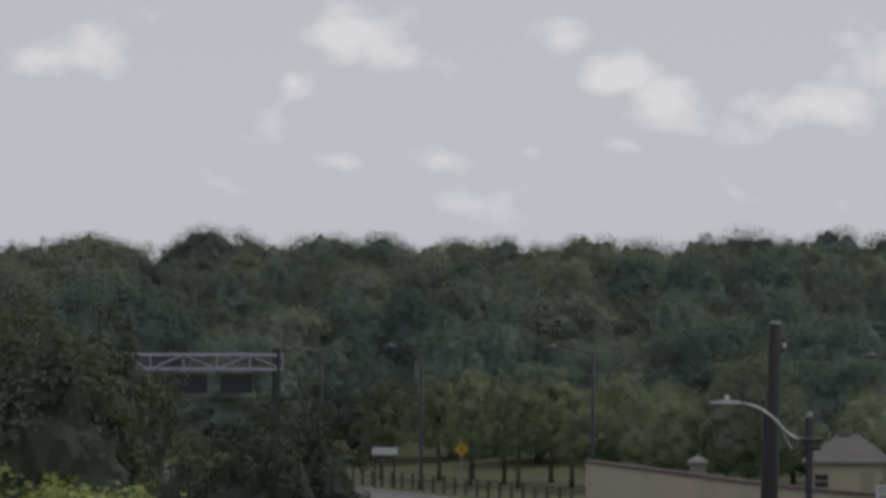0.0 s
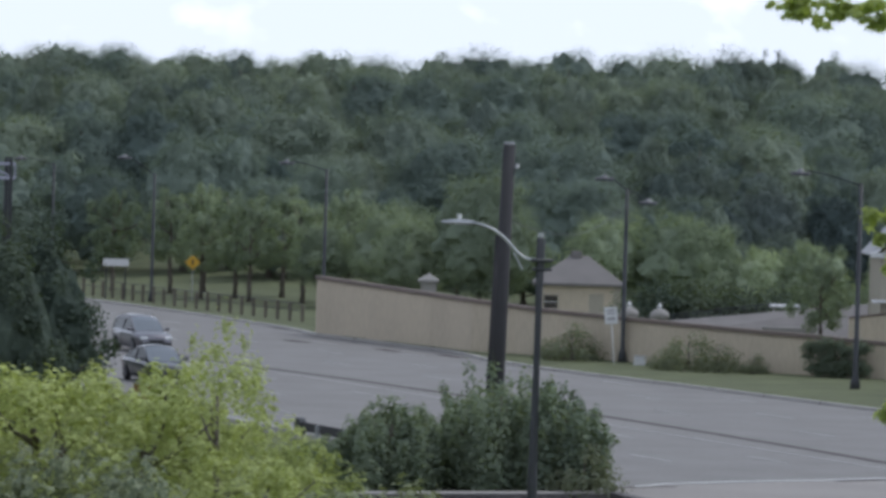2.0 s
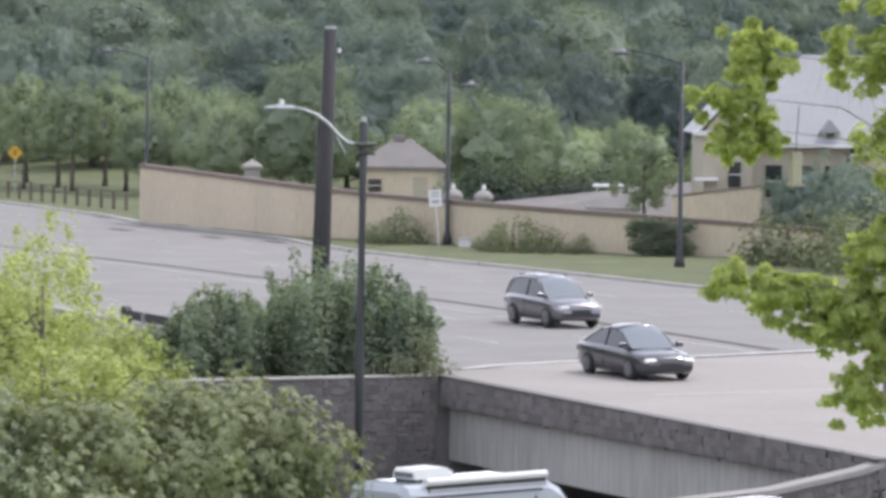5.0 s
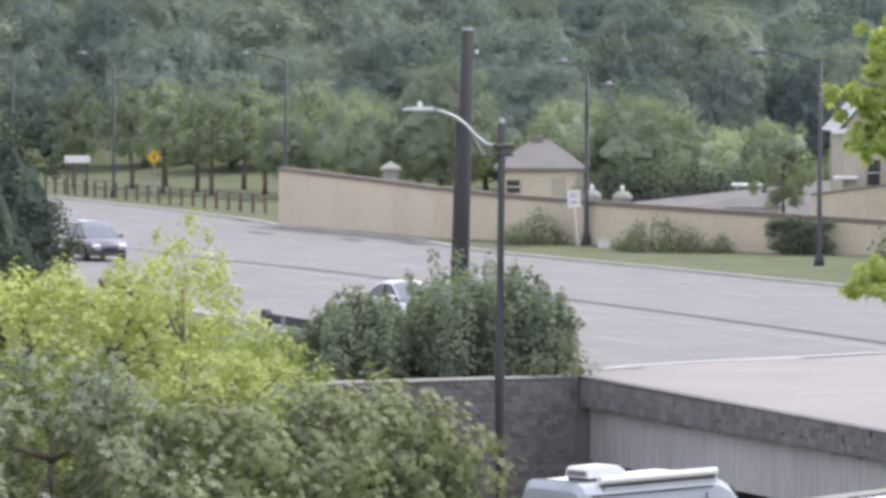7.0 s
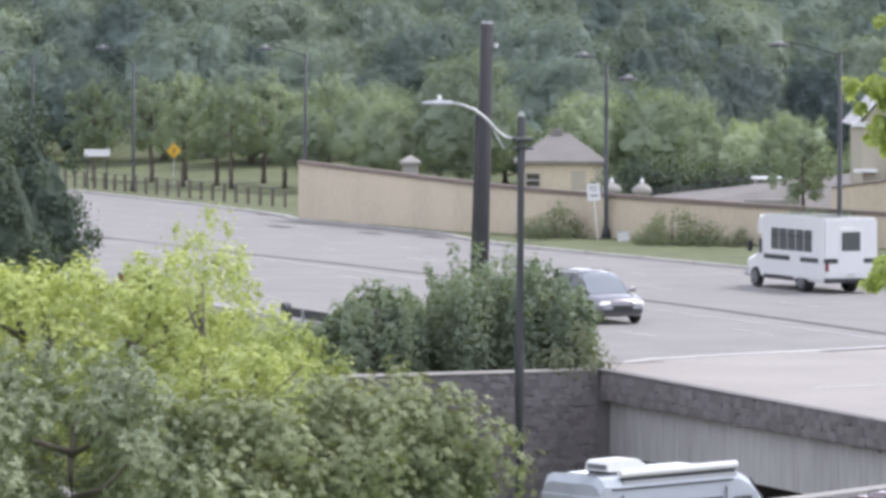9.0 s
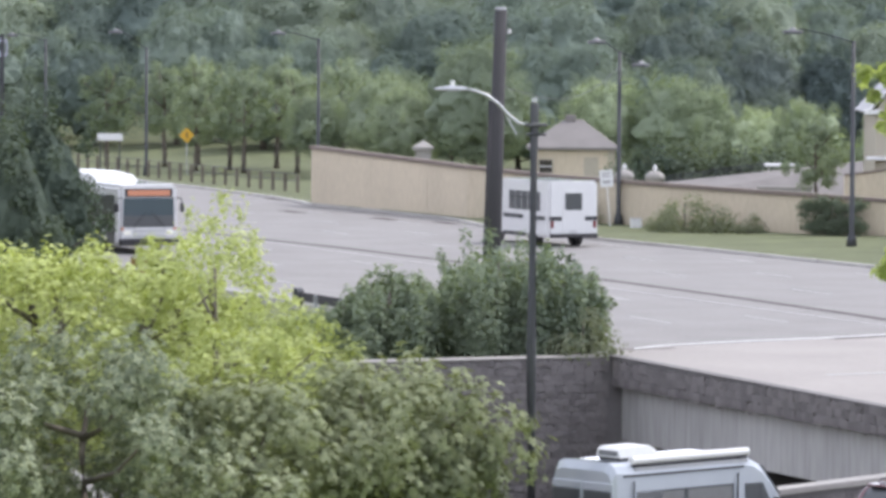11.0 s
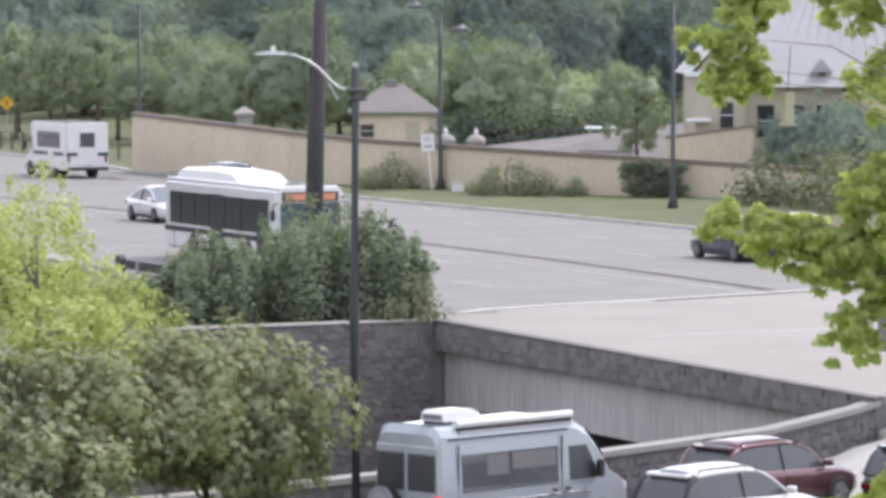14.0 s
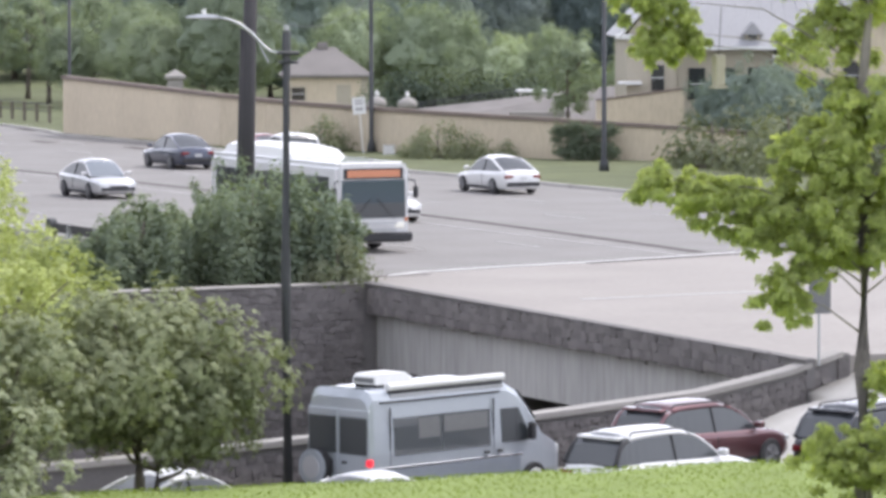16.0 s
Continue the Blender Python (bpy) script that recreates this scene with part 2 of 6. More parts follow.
def bx(x0, x1, y0, y1, z0, z1, bevel=0.0, seg=1):
    return box(bmesh.new(), x0, x1, y0, y1, z0, z1, bevel, seg)


def tube(bm, pts, radii, sides=8):
    """A tapered round bar along points."""
    rings = []
    for i, p in enumerate(pts):
        p = Vector(p)
        a = Vector(pts[max(0, i - 1)])
        b = Vector(pts[min(len(pts) - 1, i + 1)])
        q = (b - a).normalized().to_track_quat("Z", "Y")
        r = radii[i] if isinstance(radii, (list, tuple)) else radii
        rings.append([bm.verts.new(p + q @ Vector((r * math.cos(k * 2 * math.pi / sides), r * math.sin(k * 2 * math.pi / sides), 0))) for k in range(sides)])
    for r0, r1 in zip(rings, rings[1:]):
        for k in range(sides):
            bm.faces.new((r0[k], r0[(k + 1) % sides], r1[(k + 1) % sides], r1[k]))
    bm.faces.new(rings[0][::-1])
    bm.faces.new(rings[-1])
    return bm


def disc(bm, center, axis, r, depth, sides=18):
    q = Vector(axis).to_track_quat("Z", "Y").to_matrix().to_4x4()
    bmesh.ops.create_cone(bm, cap_ends=True, segments=sides, radius1=r, radius2=r, depth=depth, matrix=Matrix.Translation(center) @ q)
    return bm


def loft(bm, rings, close=True):
    vs = [[bm.verts.new(p) for p in r] for r in rings]
    n = len(vs[0])
    for a, b in zip(vs, vs[1:]):
        for k in range(n):
            bm.faces.new((a[k], a[(k + 1) % n], b[(k + 1) % n], b[k]))
    if close:
        bm.faces.new(vs[0])
        bm.faces.new(vs[-1][::-1])
    bmesh.ops.recalc_face_normals(bm, faces=bm.faces[:])
    return bm


def panel(points, thick=0.012):
    """A thin closed panel from corner points, thickened inwards along its normal."""
    bm = bmesh.new()
    p = [Vector(q) for q in points]
    nrm = (p[1] - p[0]).cross(p[2] - p[0]).normalized() * thick
    a = [bm.verts.new(q) for q in p]
    b = [bm.verts.new(q - nrm) for q in p]
    bm.faces.new(a)
    bm.faces.new(b[::-1])
    for i in range(len(a)):
        j = (i + 1) % len(a)
        bm.faces.new((a[j], a[i], b[i], b[j]))
    bmesh.ops.recalc_face_normals(bm, faces=bm.faces[:])
    return bm


# ---- ground ----
KERB_FAR, EDGE_NEAR = 13.8, -16.3
# the far kerb's line: along the road, across it
KERB_LINE = [(-420, 13.8), (160, 13.7), (175, 13.3), (186, 12.65), (192, 12.5), (199, 12.9), (205, 14.1), (208, 14.6), (219, 14.2), (226, 14.0), (230, 14.8), (236, 15.5), (250, 16.3), (262, 16.6), (300, 16.9), (432, 17.2)]
GAP0, GAP1, LOW = 94.0, 119.0, -6.5       # the underpass: its two sides along the road, and its floor


def ramp_wall_y(x):
    return 93.7 + 0.2077 * (x + 16.6)


def kerb_x(y):
    for (y0, x0), (y1, x1) in zip(KERB_LINE, KERB_LINE[1:]):
        if y <= y1:
            return x0 + (x1 - x0) * max(0.0, (y - y0) / (y1 - y0))
    return KERB_LINE[-1][1]


def blend(t):
    t = min(1.0, max(0.0, t))
    return t * t * (3 - 2 * t)


def street_z(x):
    return -2.2 + 0.15 * blend((x + 29) / 4) - 0.4 * blend((x + 21) / 3)


def away(x, y):
    return 0.379 * (x + 70) + 0.925 * y


def aside(x, y):
    return 0.925 * (x + 70) - 0.379 * y


def ground_z(x, y):
    d, s = away(x, y), aside(x, y)
    if x > EDGE_NEAR:
        if GAP0 < y < GAP1 + 0.3:
            return LOW if x < KERB_FAR + 2 else -0.1
        if 86 < y <= GAP0 and x < -13:
            return -0.95 + 0.28 * (x + 16.3)
        z = -0.12
        k = kerb_x(y) + 0.25
        if x > k:
            z = 0.13 + 0.02 * min(8, x - k)
        z += blend((d - 285) / 190) * 9.5 * blend((x - 18) / 30)
        return z + (0.5 * noise.noise((x * 0.03, y * 0.03, 0)) if d > 300 else 0)
    if y > GAP1 + 0.3:
        return -0.1 - 0.10 * min(25, EDGE_NEAR - x) + blend((d - 260) / 200) * 6
    if y > ramp_wall_y(x):
        return LOW + (-2.4 - LOW + 0.15 * max(0.0, -35 - x)) * blend((-30.5 - x) / 3)
    street = street_z(x) + 1.5 * blend((y - 89.2) / 1.8) * blend((x + 21.3) / 5)
    crest = -0.37 + 0.037 * s + 0.05 * noise.noise((x * 0.2, y * 0.2, 3))
    if d > 84:
        return crest + (street - crest) * blend((d - 84) / 4.5)
    hill = [(0, 7.8), (20, 5.0), (50, 1.9), (68, 0.35), (84, 0.0)]
    for (d0, z0), (d1, z1) in zip(hill, hill[1:]):
        if d <= d1:
            k = max(0.0, (d - d0) / (d1 - d0))
            return crest * blend(d / 60) + z0 + (z1 - z0) * k
    return crest


def spread(stops):
    out = []
    for (a, step), (b, _) in zip(stops, stops[1:]):
        n = max(1, int((b - a) / step))
        out += [a + (b - a) * i / n for i in range(n)]
    return out + [stops[-1][0]]


def make_ground():
    xs = spread([(-900, 80), (-160, 12), (-76, 1.5), (-20, 1.0), (-16.35, 0.1), (-16.25, 2), (12.5, 0.25), (18, 1.5), (50, 6), (200, 30), (700, 100), (2400, 1)])
    ys = spread([(-700, 60), (-60, 6), (0, 1.5), (93.9, 0.1), (94.1, 3.1), (119.2, 0.1), (119.4, 2.5), (300, 8), (600, 50), (1200, 200), (3200, 1)])
    verts = [(x, y, ground_z(x, y)) for y in ys for x in xs]
    w = len(xs)
    faces = [(j * w + i, j * w + i + 1, (j + 1) * w + i + 1, (j + 1) * w + i) for j in range(len(ys) - 1) for i in range(w - 1)]
    me = bpy.data.meshes.new("ground")
    me.from_pydata(verts, [], faces)
    me.materials.append(M["grass"])
    me.materials.append(M["lawn"])
    me.materials.append(M["asphalt"])
    me.materials.append(M["concrete"])
    for p in me.polygons:
        c = p.center
        d = away(c.x, c.y)
        if c.x < EDGE_NEAR and c.y < ramp_wall_y(c.x):
            p.material_index = 1 if d < 87.5 else 2
        elif c.z < -5 or (c.x < EDGE_NEAR + 0.2 and c.y < GAP1 + 0.3):
            p.material_index = 2
        if c.x > -21 and c.x < -12 and 89 < c.y < GAP0:
            p.material_index = 3
        p.use_smooth = True
    tagged(new("ground", me), "grassy ground with a mown lawn and low verges", "ground", kind="structure")


make_ground()


def slab(bm, rim, z0, z1):
    """A flat slab over an outline in (x, y)."""
    lo, hi = [bm.verts.new((x, y, z0)) for x, y in rim], [bm.verts.new((x, y, z1)) for x, y in rim]
    bm.faces.new(hi)
    bm.faces.new(lo[::-1])
    for k in range(len(rim)):
        j = (k + 1) % len(rim)
        bm.faces.new((lo[k], lo[j], hi[j], hi[k]))
    return bm


def ribbon(line, width, z0, z1):
    """A thin strip along points (x, y)."""
    bm = bmesh.new()
    for (x0, y0), (x1, y1) in zip(line, line[1:]):
        slab(bm, [(x0 - width / 2, y0), (x0 + width / 2, y0), (x1 + width / 2, y1), (x1 - width / 2, y1)], z0, z1)
    return bm


def make_road():
    bm = box(bmesh.new(), -13.0, KERB_FAR, -420, GAP0, -0.6, 0.0)
    ks = [(y, x) for y, x in [(GAP1 + 0.6, KERB_FAR)] + KERB_LINE if y > GAP1]
    for (y0, x0), (y1, x1) in zip(ks, ks[1:]):
        slab(bm, [(EDGE_NEAR, y0), (x0, y0), (x1, y1), (EDGE_NEAR, y1)], -0.6, 0.0)
    bmesh.ops.remove_doubles(bm, verts=bm.verts[:], dist=0.001)
    road = solid("road", bm, M["asphalt"], "wide pale worn asphalt main road with several lanes", "road", kind="structure")
    # the deck ends on the skew
    bm = bmesh.new()
    rim = [(EDGE_NEAR, GAP0 + 0.004), (KERB_FAR, GAP0 + 0.004), (KERB_FAR, 130.4), (EDGE_NEAR, 121.4)]
    lo, hi = [bm.verts.new((x, y, -0.7)) for x, y in rim], [bm.verts.new((x, y, -0.15 if k == 0 else 0.005)) for k, (x, y) in enumerate(rim)]
    bm.faces.new((hi[0], hi[1], hi[3]))
    bm.faces.new((hi[1], hi[2], hi[3]))
    bm.faces.new(lo[::-1])
    for k in range(4):
        bm.faces.new((lo[k], lo[(k + 1) % 4], hi[(k + 1) % 4], hi[k]))
    part("bridge_deck", bm, M["deck"], road, "pale concrete bridge deck")
    # two joints across the deck: a pale sealed one with a dark gap, and a worn one nearer
    line = [(-14.3, 121.9), (-12.9, 122.95), (-10.0, 123.9), (-6.6, 124.5), (-2.2, 125.75), (3.5, 127.3)]
    for off, wd, top, mt in ((0.0, 0.17, 0.016, "paint"), (-0.46, 0.42, 0.013, "seam")):
        bm = bmesh.new()
        ends = line if mt == "paint" else line[3:]
        for (x0, y0), (x1, y1) in zip(ends, ends[1:]):
            slab(bm, [(x0, y0 + off - wd / 2), (x1, y1 + off - wd / 2), (x1, y1 + off + wd / 2), (x0, y0 + off + wd / 2)], 0.0, top)
        part("expansion_joint", bm, M[mt], road)
    part("expansion_joint", slab(bmesh.new(), [(-16.0, 121.3), (-13.0, 121.75), (-13.0, 121.95), (-16.0, 121.5)], 0.0, 0.013), M["seam"], road)
    middle = [(-1.0, 127.0), (-0.45, 137), (-0.12, 146), (-0.06, 156), (-0.6, 175), (-0.9, 183), (-1.7, 191.5), (-2.2, 215), (-2.4, 415)]
    part("seam", ribbon(middle, 0.34, 0.0, 0.014), M["seam"], road, "dark sealed middle seam")
    # lane lines and dashes
    part("edge_line", bx(-15.3, -15.18, 122.2, 415, 0.004, 0.012), M["worn"], road)
    part("edge_line", bx(-2.2, -2.08, 126, 415, 0.004, 0.012), M["worn"], road)
    for x in (-12.2, -8.3, -4.4, 4.0, 7.6, 11.2):
        y = 128.0 + (x * 3.7) % 5
        while y < 400:
            part("lane_dash", bx(x - 0.06, x + 0.06, y, y + 3.2, 0.004, 0.012), M["worn"], road)
            y += 12.2
    stop = part("stop_line", bx(-3.4, 3.4, -0.11, 0.11, -0.01, 0.006), M["worn"], road)
    stop.matrix_basis = pose(-9.8, 111.51, -0.012, 0.32, -0.30, 0)
    for x, y in ((10.2, 218.0), (11.7, 208.8), (12.9, 203.5), (15.1, 233.7)):
        part("patch", bx(x - 0.3, x + 0.3, y - 1.3, y + 1.3, 0.002, 0.010), M["seam"], road, "dark tar patch")
    kl = [(x + 0.16, y) for y, x in KERB_LINE]
    kerb = solid("kerb", ribbon(kl, 0.32, -0.3, 0.12), M["concrete"], "pale concrete kerb with worn edge", "kerb", kind="structure")
    for i in range(40):
        y = 100 + i * 5.0
        x = kerb_x(y)
        part("joint", bx(x - 0.004, x + 0.31, y, y + 0.05, 0.0, 0.125), M["seam"], kerb)
    solid("kerb", bx(EDGE_NEAR - 0.3, EDGE_NEAR, GAP1 + 0.4, 420, -0.3, 0.14, 0.03), M["concrete"], "pale concrete kerb beside the verge", "kerb", kind="structure")


make_road()

rs = random.Random(5)


def rubble(parent, length, height, to_world, lo=0.16, hi=0.40, thick=0.075, single=300):
    """Irregular stones in uneven courses on a wall's face: the first ones single, sharing meshes, the rest joined."""
    kinds = []
    for k in range(12):
        bm = bmesh.new()
        box(bm, -0.5, 0.5, -0.5, 0.5, -0.5, 0.5)
        bmesh.ops.bevel(bm, geom=bm.edges[:], offset=0.12, segments=1, affect="EDGES")
        for v in bm.verts:
            v.co += Vector((rs.uniform(-0.12, 0.12), rs.uniform(-0.10, 0.10), rs.uniform(-0.13, 0.13)))
        kinds.append(to_mesh("stone", bm, M["stone"]))
    spots = []
    z = 0.02
    while z < height - 0.08:
        h = min(rs.uniform(lo, lo * 1.8), height - z)
        x = -rs.uniform(0, 0.3)
        while x < length:
            w = rs.uniform(lo, hi)
            if x > 0 and x + w < length + 0.05:
                hh = h * rs.uniform(0.8, 1.15)
                m = to_world(x + w / 2, z + h / 2 + rs.uniform(-0.03, 0.03))
                if m is not None:
                    spots.append(m @ pose(0, 0, 0, 0, rs.uniform(-14, 14), 0) @ Matrix.Diagonal((w * 1.05, thick * rs.uniform(0.8, 1.5), hh * 1.05, 1)))
            x += w
        z += h
    verts, faces = [], []
    for i, m in enumerate(spots):
        me = rs.choice(kinds)
        if i < single:
            ob = new("stone", me)
            ob.parent, ob.matrix_basis = parent, m
        else:
            o = len(verts)
            verts += [tuple(m @ v.co) for v in me.vertices]
            faces += [tuple(o + k for k in p.vertices) for p in me.polygons]
    if verts:
        me = bpy.data.meshes.new("stones")
        me.from_pydata(verts, [], faces)
        me.materials.append(M["stone_many"])
        ob = new("stones", me)
        ob.parent = parent
        tagged(ob, "rough dark rubble stones laid in mortar", kind="stuff")


PARAPET_FALL = 0.0078


def make_bridge():
    b = thing("bridge", "low road bridge with rubble stone fascia and concrete girder", "bridge", kind="structure")
    part("girder", bx(EDGE_NEAR + 0.28, EDGE_NEAR + 0.7, GAP0 + 0.3, GAP1 + 0.015, -2.43, -0.78, 0.02), M["girder"], b, "streaked pale concrete edge girder")
    for x in (-11, -5, 1, 7, 13):
        part("girder", bx(x, x + 0.5, GAP0, GAP1, -2.3, -0.72), M["girder"], b)
    # the parapet's top falls a little towards the side street
    bm = bx(EDGE_NEAR - 0.05, EDGE_NEAR + 0.2, GAP0 - 0.5, GAP1, -0.85, 0.03)
    for v in bm.verts:
        if v.co.z > 0:
            v.co.z -= PARAPET_FALL * (GAP1 - v.co.y)
    f = part("fascia", bm, M["mortar"], b, "dark rubble stone parapet")
    bm = bx(EDGE_NEAR - 0.12, EDGE_NEAR + 0.25, GAP0 - 0.5, GAP1 + 0.35, 0.03, 0.062, 0.01)
    for v in bm.verts:
        v.co.z -= PARAPET_FALL * (GAP1 - v.co.y)
    part("coping", bm, M["mortar"], b, "thin dark weathered coping")
    # The dark mortar colour gives this abutment the shade under the deck.
    part("abutment", bx(EDGE_NEAR + 0.21, KERB_FAR, GAP1 + 0.02, GAP1 + 0.6, LOW, -0.72), M["mortar"], b)
    part("abutment", bx(EDGE_NEAR + 1.6, KERB_FAR, GAP0 - 0.7, GAP0 - 0.05, LOW, -0.72), M["girder"], b)
    return b, f


bridge, fascia = make_bridge()


def make_wing():
    w = solid("retaining_wall", bx(-62, EDGE_NEAR + 0.2, GAP1 + 0.02, GAP1 + 0.5, LOW, 0.0), M["mortar"], "dark rubble stone retaining wall beside the underpass", "wall", kind="structure")
    part("coping", bx(-62, EDGE_NEAR - 0.17, GAP1 - 0.08, GAP1 + 0.6, 0.0, 0.06, 0.015), M["cap"], w, "thin pale coping")
    return w


wing = make_wing()


def make_ramp_wall():
    w = thing("parapet_wall", "sloping rubble stone parapet wall with pale cap along the side street", "wall", kind="structure")
    stops = [(-52.0, -1.55), (-33.9, -1.28), (-30.6, -1.18), (-24.3, -1.06), (-19.5, -0.84), (-16.9, -0.50), (-15.2, -0.14)]
    bm, cap = bmesh.new(), bmesh.new()
    for (x0, z0), (x1, z1) in zip(stops, stops[1:]):
        for b, lo, hi, t in ((bm, -7.0, 0.0, 0.2), (cap, 0.0, 0.13, 0.29)):
            q = []
            for x, z in ((x0, z0), (x1, z1)):
                y = ramp_wall_y(x)
                q.append([b.verts.new((x, y + s, zz)) for s, zz in ((-t, lo + (z if lo > -1 else 0)), (t, lo + (z if lo > -1 else 0)), (t, z + hi), (-t, z + hi))])
            for i in range(4):
                j = (i + 1) % 4
                b.faces.new((q[0][i], q[0][j], q[1][j], q[1][i]))
            if x0 == stops[0][0]:
                b.faces.new(q[0])
            if x1 == stops[-1][0]:
                b.faces.new(q[1][::-1])
    for b in (bm, cap):
        bmesh.ops.remove_doubles(b, verts=b.verts[:], dist=0.001)
        bmesh.ops.recalc_face_normals(b, faces=b.faces[:])
    core = part("wall_core", bm, M["mortar"], w, "dark mortar between the stones")
    part("cap", cap, M["cap"], w, "pale cut-stone cap")
    part("end_block", bx(-15.35, -15.0, 93.7, 94.25, -1.6, -0.06, 0.03), M["stone"], w, "rough stone wall end")
    return core, stops


ramp_core, ramp_stops = make_ramp_wall()


def make_sound_wall():
    """Long stucco wall beyond the verge; its top steps down towards the camera's end."""
    w = thing("wall_east", "long tan stucco wall with a brown cap and faint stains", "wall", kind="structure")
    stops = [(226.2, 14.45, 3.15), (218.2, 14.8, 2.97), (211.4, 15.2, 2.8), (206.1, 15.19, 2.7), (203.2, 16.38, 2.53), (199.6, 16.91, 2.45), (196.8, 18.06, 2.36), (192.4, 19.0, 2.29), (188.2, 19.92, 2.24), (184.8, 21.16, 2.16), (182.6, 22.05, 2.12), (180.9, 23.46, 2.01), (178.7, 25.44, 1.88), (175.1, 27.57, 1.72), (167.1, 33.07, 1.72)]
    for (y0, x0, h0), (y1, x1, h1) in zip(stops, stops[1:]):
        n = max(1, round(abs(y1 - y0) / 5))
        for i in range(n):
            a, b = i / n, (i + 1) / n
            bm = bmesh.new()
            ca, cb = (Vector((x0 + (x1 - x0) * k, y0 + (y1 - y0) * k, h0 + (h1 - h0) * k)) for k in (a, b))
            cb = ca + (cb - ca) * 0.996
            for nm, lo, hi, t, mt in (("panel", -0.3, -0.16, 0.13, M["stucco"]), ("coping", -0.16, 0.02, 0.24, M["wallcap"])):
                bm = bmesh.new()
                vs = []
                for c in (ca, cb):
                    base = lo if nm == "panel" else c.z + lo
                    vs.append([bm.verts.new((c.x + s * t, c.y, zz)) for s, zz in ((-1, base), (1, base), (1, c.z + hi), (-1, c.z + hi))])
                for k in range(4):
                    j = (k + 1) % 4
                    bm.faces.new((vs[0][k], vs[0][j], vs[1][j], vs[1][k]))
                bm.faces.new(vs[0])
                bm.faces.new(vs[1][::-1])
                bmesh.ops.recalc_face_normals(bm, faces=bm.faces[:])
                part(nm, bm, mt, w)


make_sound_wall()

# ---- trees ----


def leaf_mesh(name, clumps, per, size, material, seed, flat=0.5, droop=0.0, rough=0.38, loose=0.24, whole=0.45, lobes=1, fan=0.0):
    """Leaves as small folded blades round clumps of (centre, radii), each with some lobes in a fan; returns a mesh."""
    rng = np.random.default_rng(seed)
    tot = sum(int(per * c[2]) for c in clumps)
    pos, nor = np.empty((tot, 3)), np.empty((tot, 3))
    k = 0
    for c, r, wgt in clumps:
        m = int(per * wgt)
        d = rng.normal(size=(m, 3))
        d /= np.linalg.norm(d, axis=1)[:, None]
        rad = rng.uniform(0.15, 1.0, m) ** 0.4 * (1 + loose * np.clip(rng.normal(size=m), -2, 1.6))
        pos[k:k + m] = np.array(c) + d * rad[:, None] * np.array(r)
        nor[k:k + m] = d
        k += m
    mean = pos.mean(axis=0)
    far = (pos - mean) / (np.abs(pos - mean).max(axis=0) + 1e-6)
    nor = nor * 0.9 + far * whole + rng.normal(size=nor.shape) * rough + np.array([0, 0, flat])
    nor /= np.linalg.norm(nor, axis=1)[:, None]
    t = np.cross(nor, rng.normal(size=nor.shape))
    t /= np.linalg.norm(t, axis=1)[:, None]
    t[:, 2] -= droop
    b = np.cross(nor, t)
    s = size * rng.uniform(0.6, 1.35, tot)[:, None]
    blades = []
    for k in range(lobes):
        v = np.empty((tot, 4, 3))
        if lobes == 1:
            v[:, 0] = pos - t * s * 0.5
            v[:, 1] = pos + b * s * 0.3 + nor * s * 0.08
            v[:, 2] = pos + t * s * 0.55
            v[:, 3] = pos - b * s * 0.3 + nor * s * 0.08
        else:
            a = fan * (k / (lobes - 1) - 0.5)
            tk, bk = t * math.cos(a) + b * math.sin(a), b * math.cos(a) - t * math.sin(a)
            z = s * (1.0 - 0.25 * abs(a) / (fan / 2))
            v[:, 0] = pos
            v[:, 1] = pos + tk * z * 0.45 + bk * z * 0.2 + nor * z * 0.06
            v[:, 2] = pos + tk * z - nor * z * 0.08
            v[:, 3] = pos + tk * z * 0.45 - bk * z * 0.2 + nor * z * 0.06
        blades.append(v)
    v = np.concatenate(blades)
    tot *= lobes
    me = bpy.data.meshes.new(name)
    me.vertices.add(tot * 4)
    me.vertices.foreach_set("co", v.ravel())
    me.loops.add(tot * 4)
    me.loops.foreach_set("vertex_index", np.arange(tot * 4))
    me.polygons.add(tot)
    me.polygons.foreach_set("loop_start", np.arange(tot) * 4)
    me.update(calc_edges=True)
    me.materials.append(material)
    return me


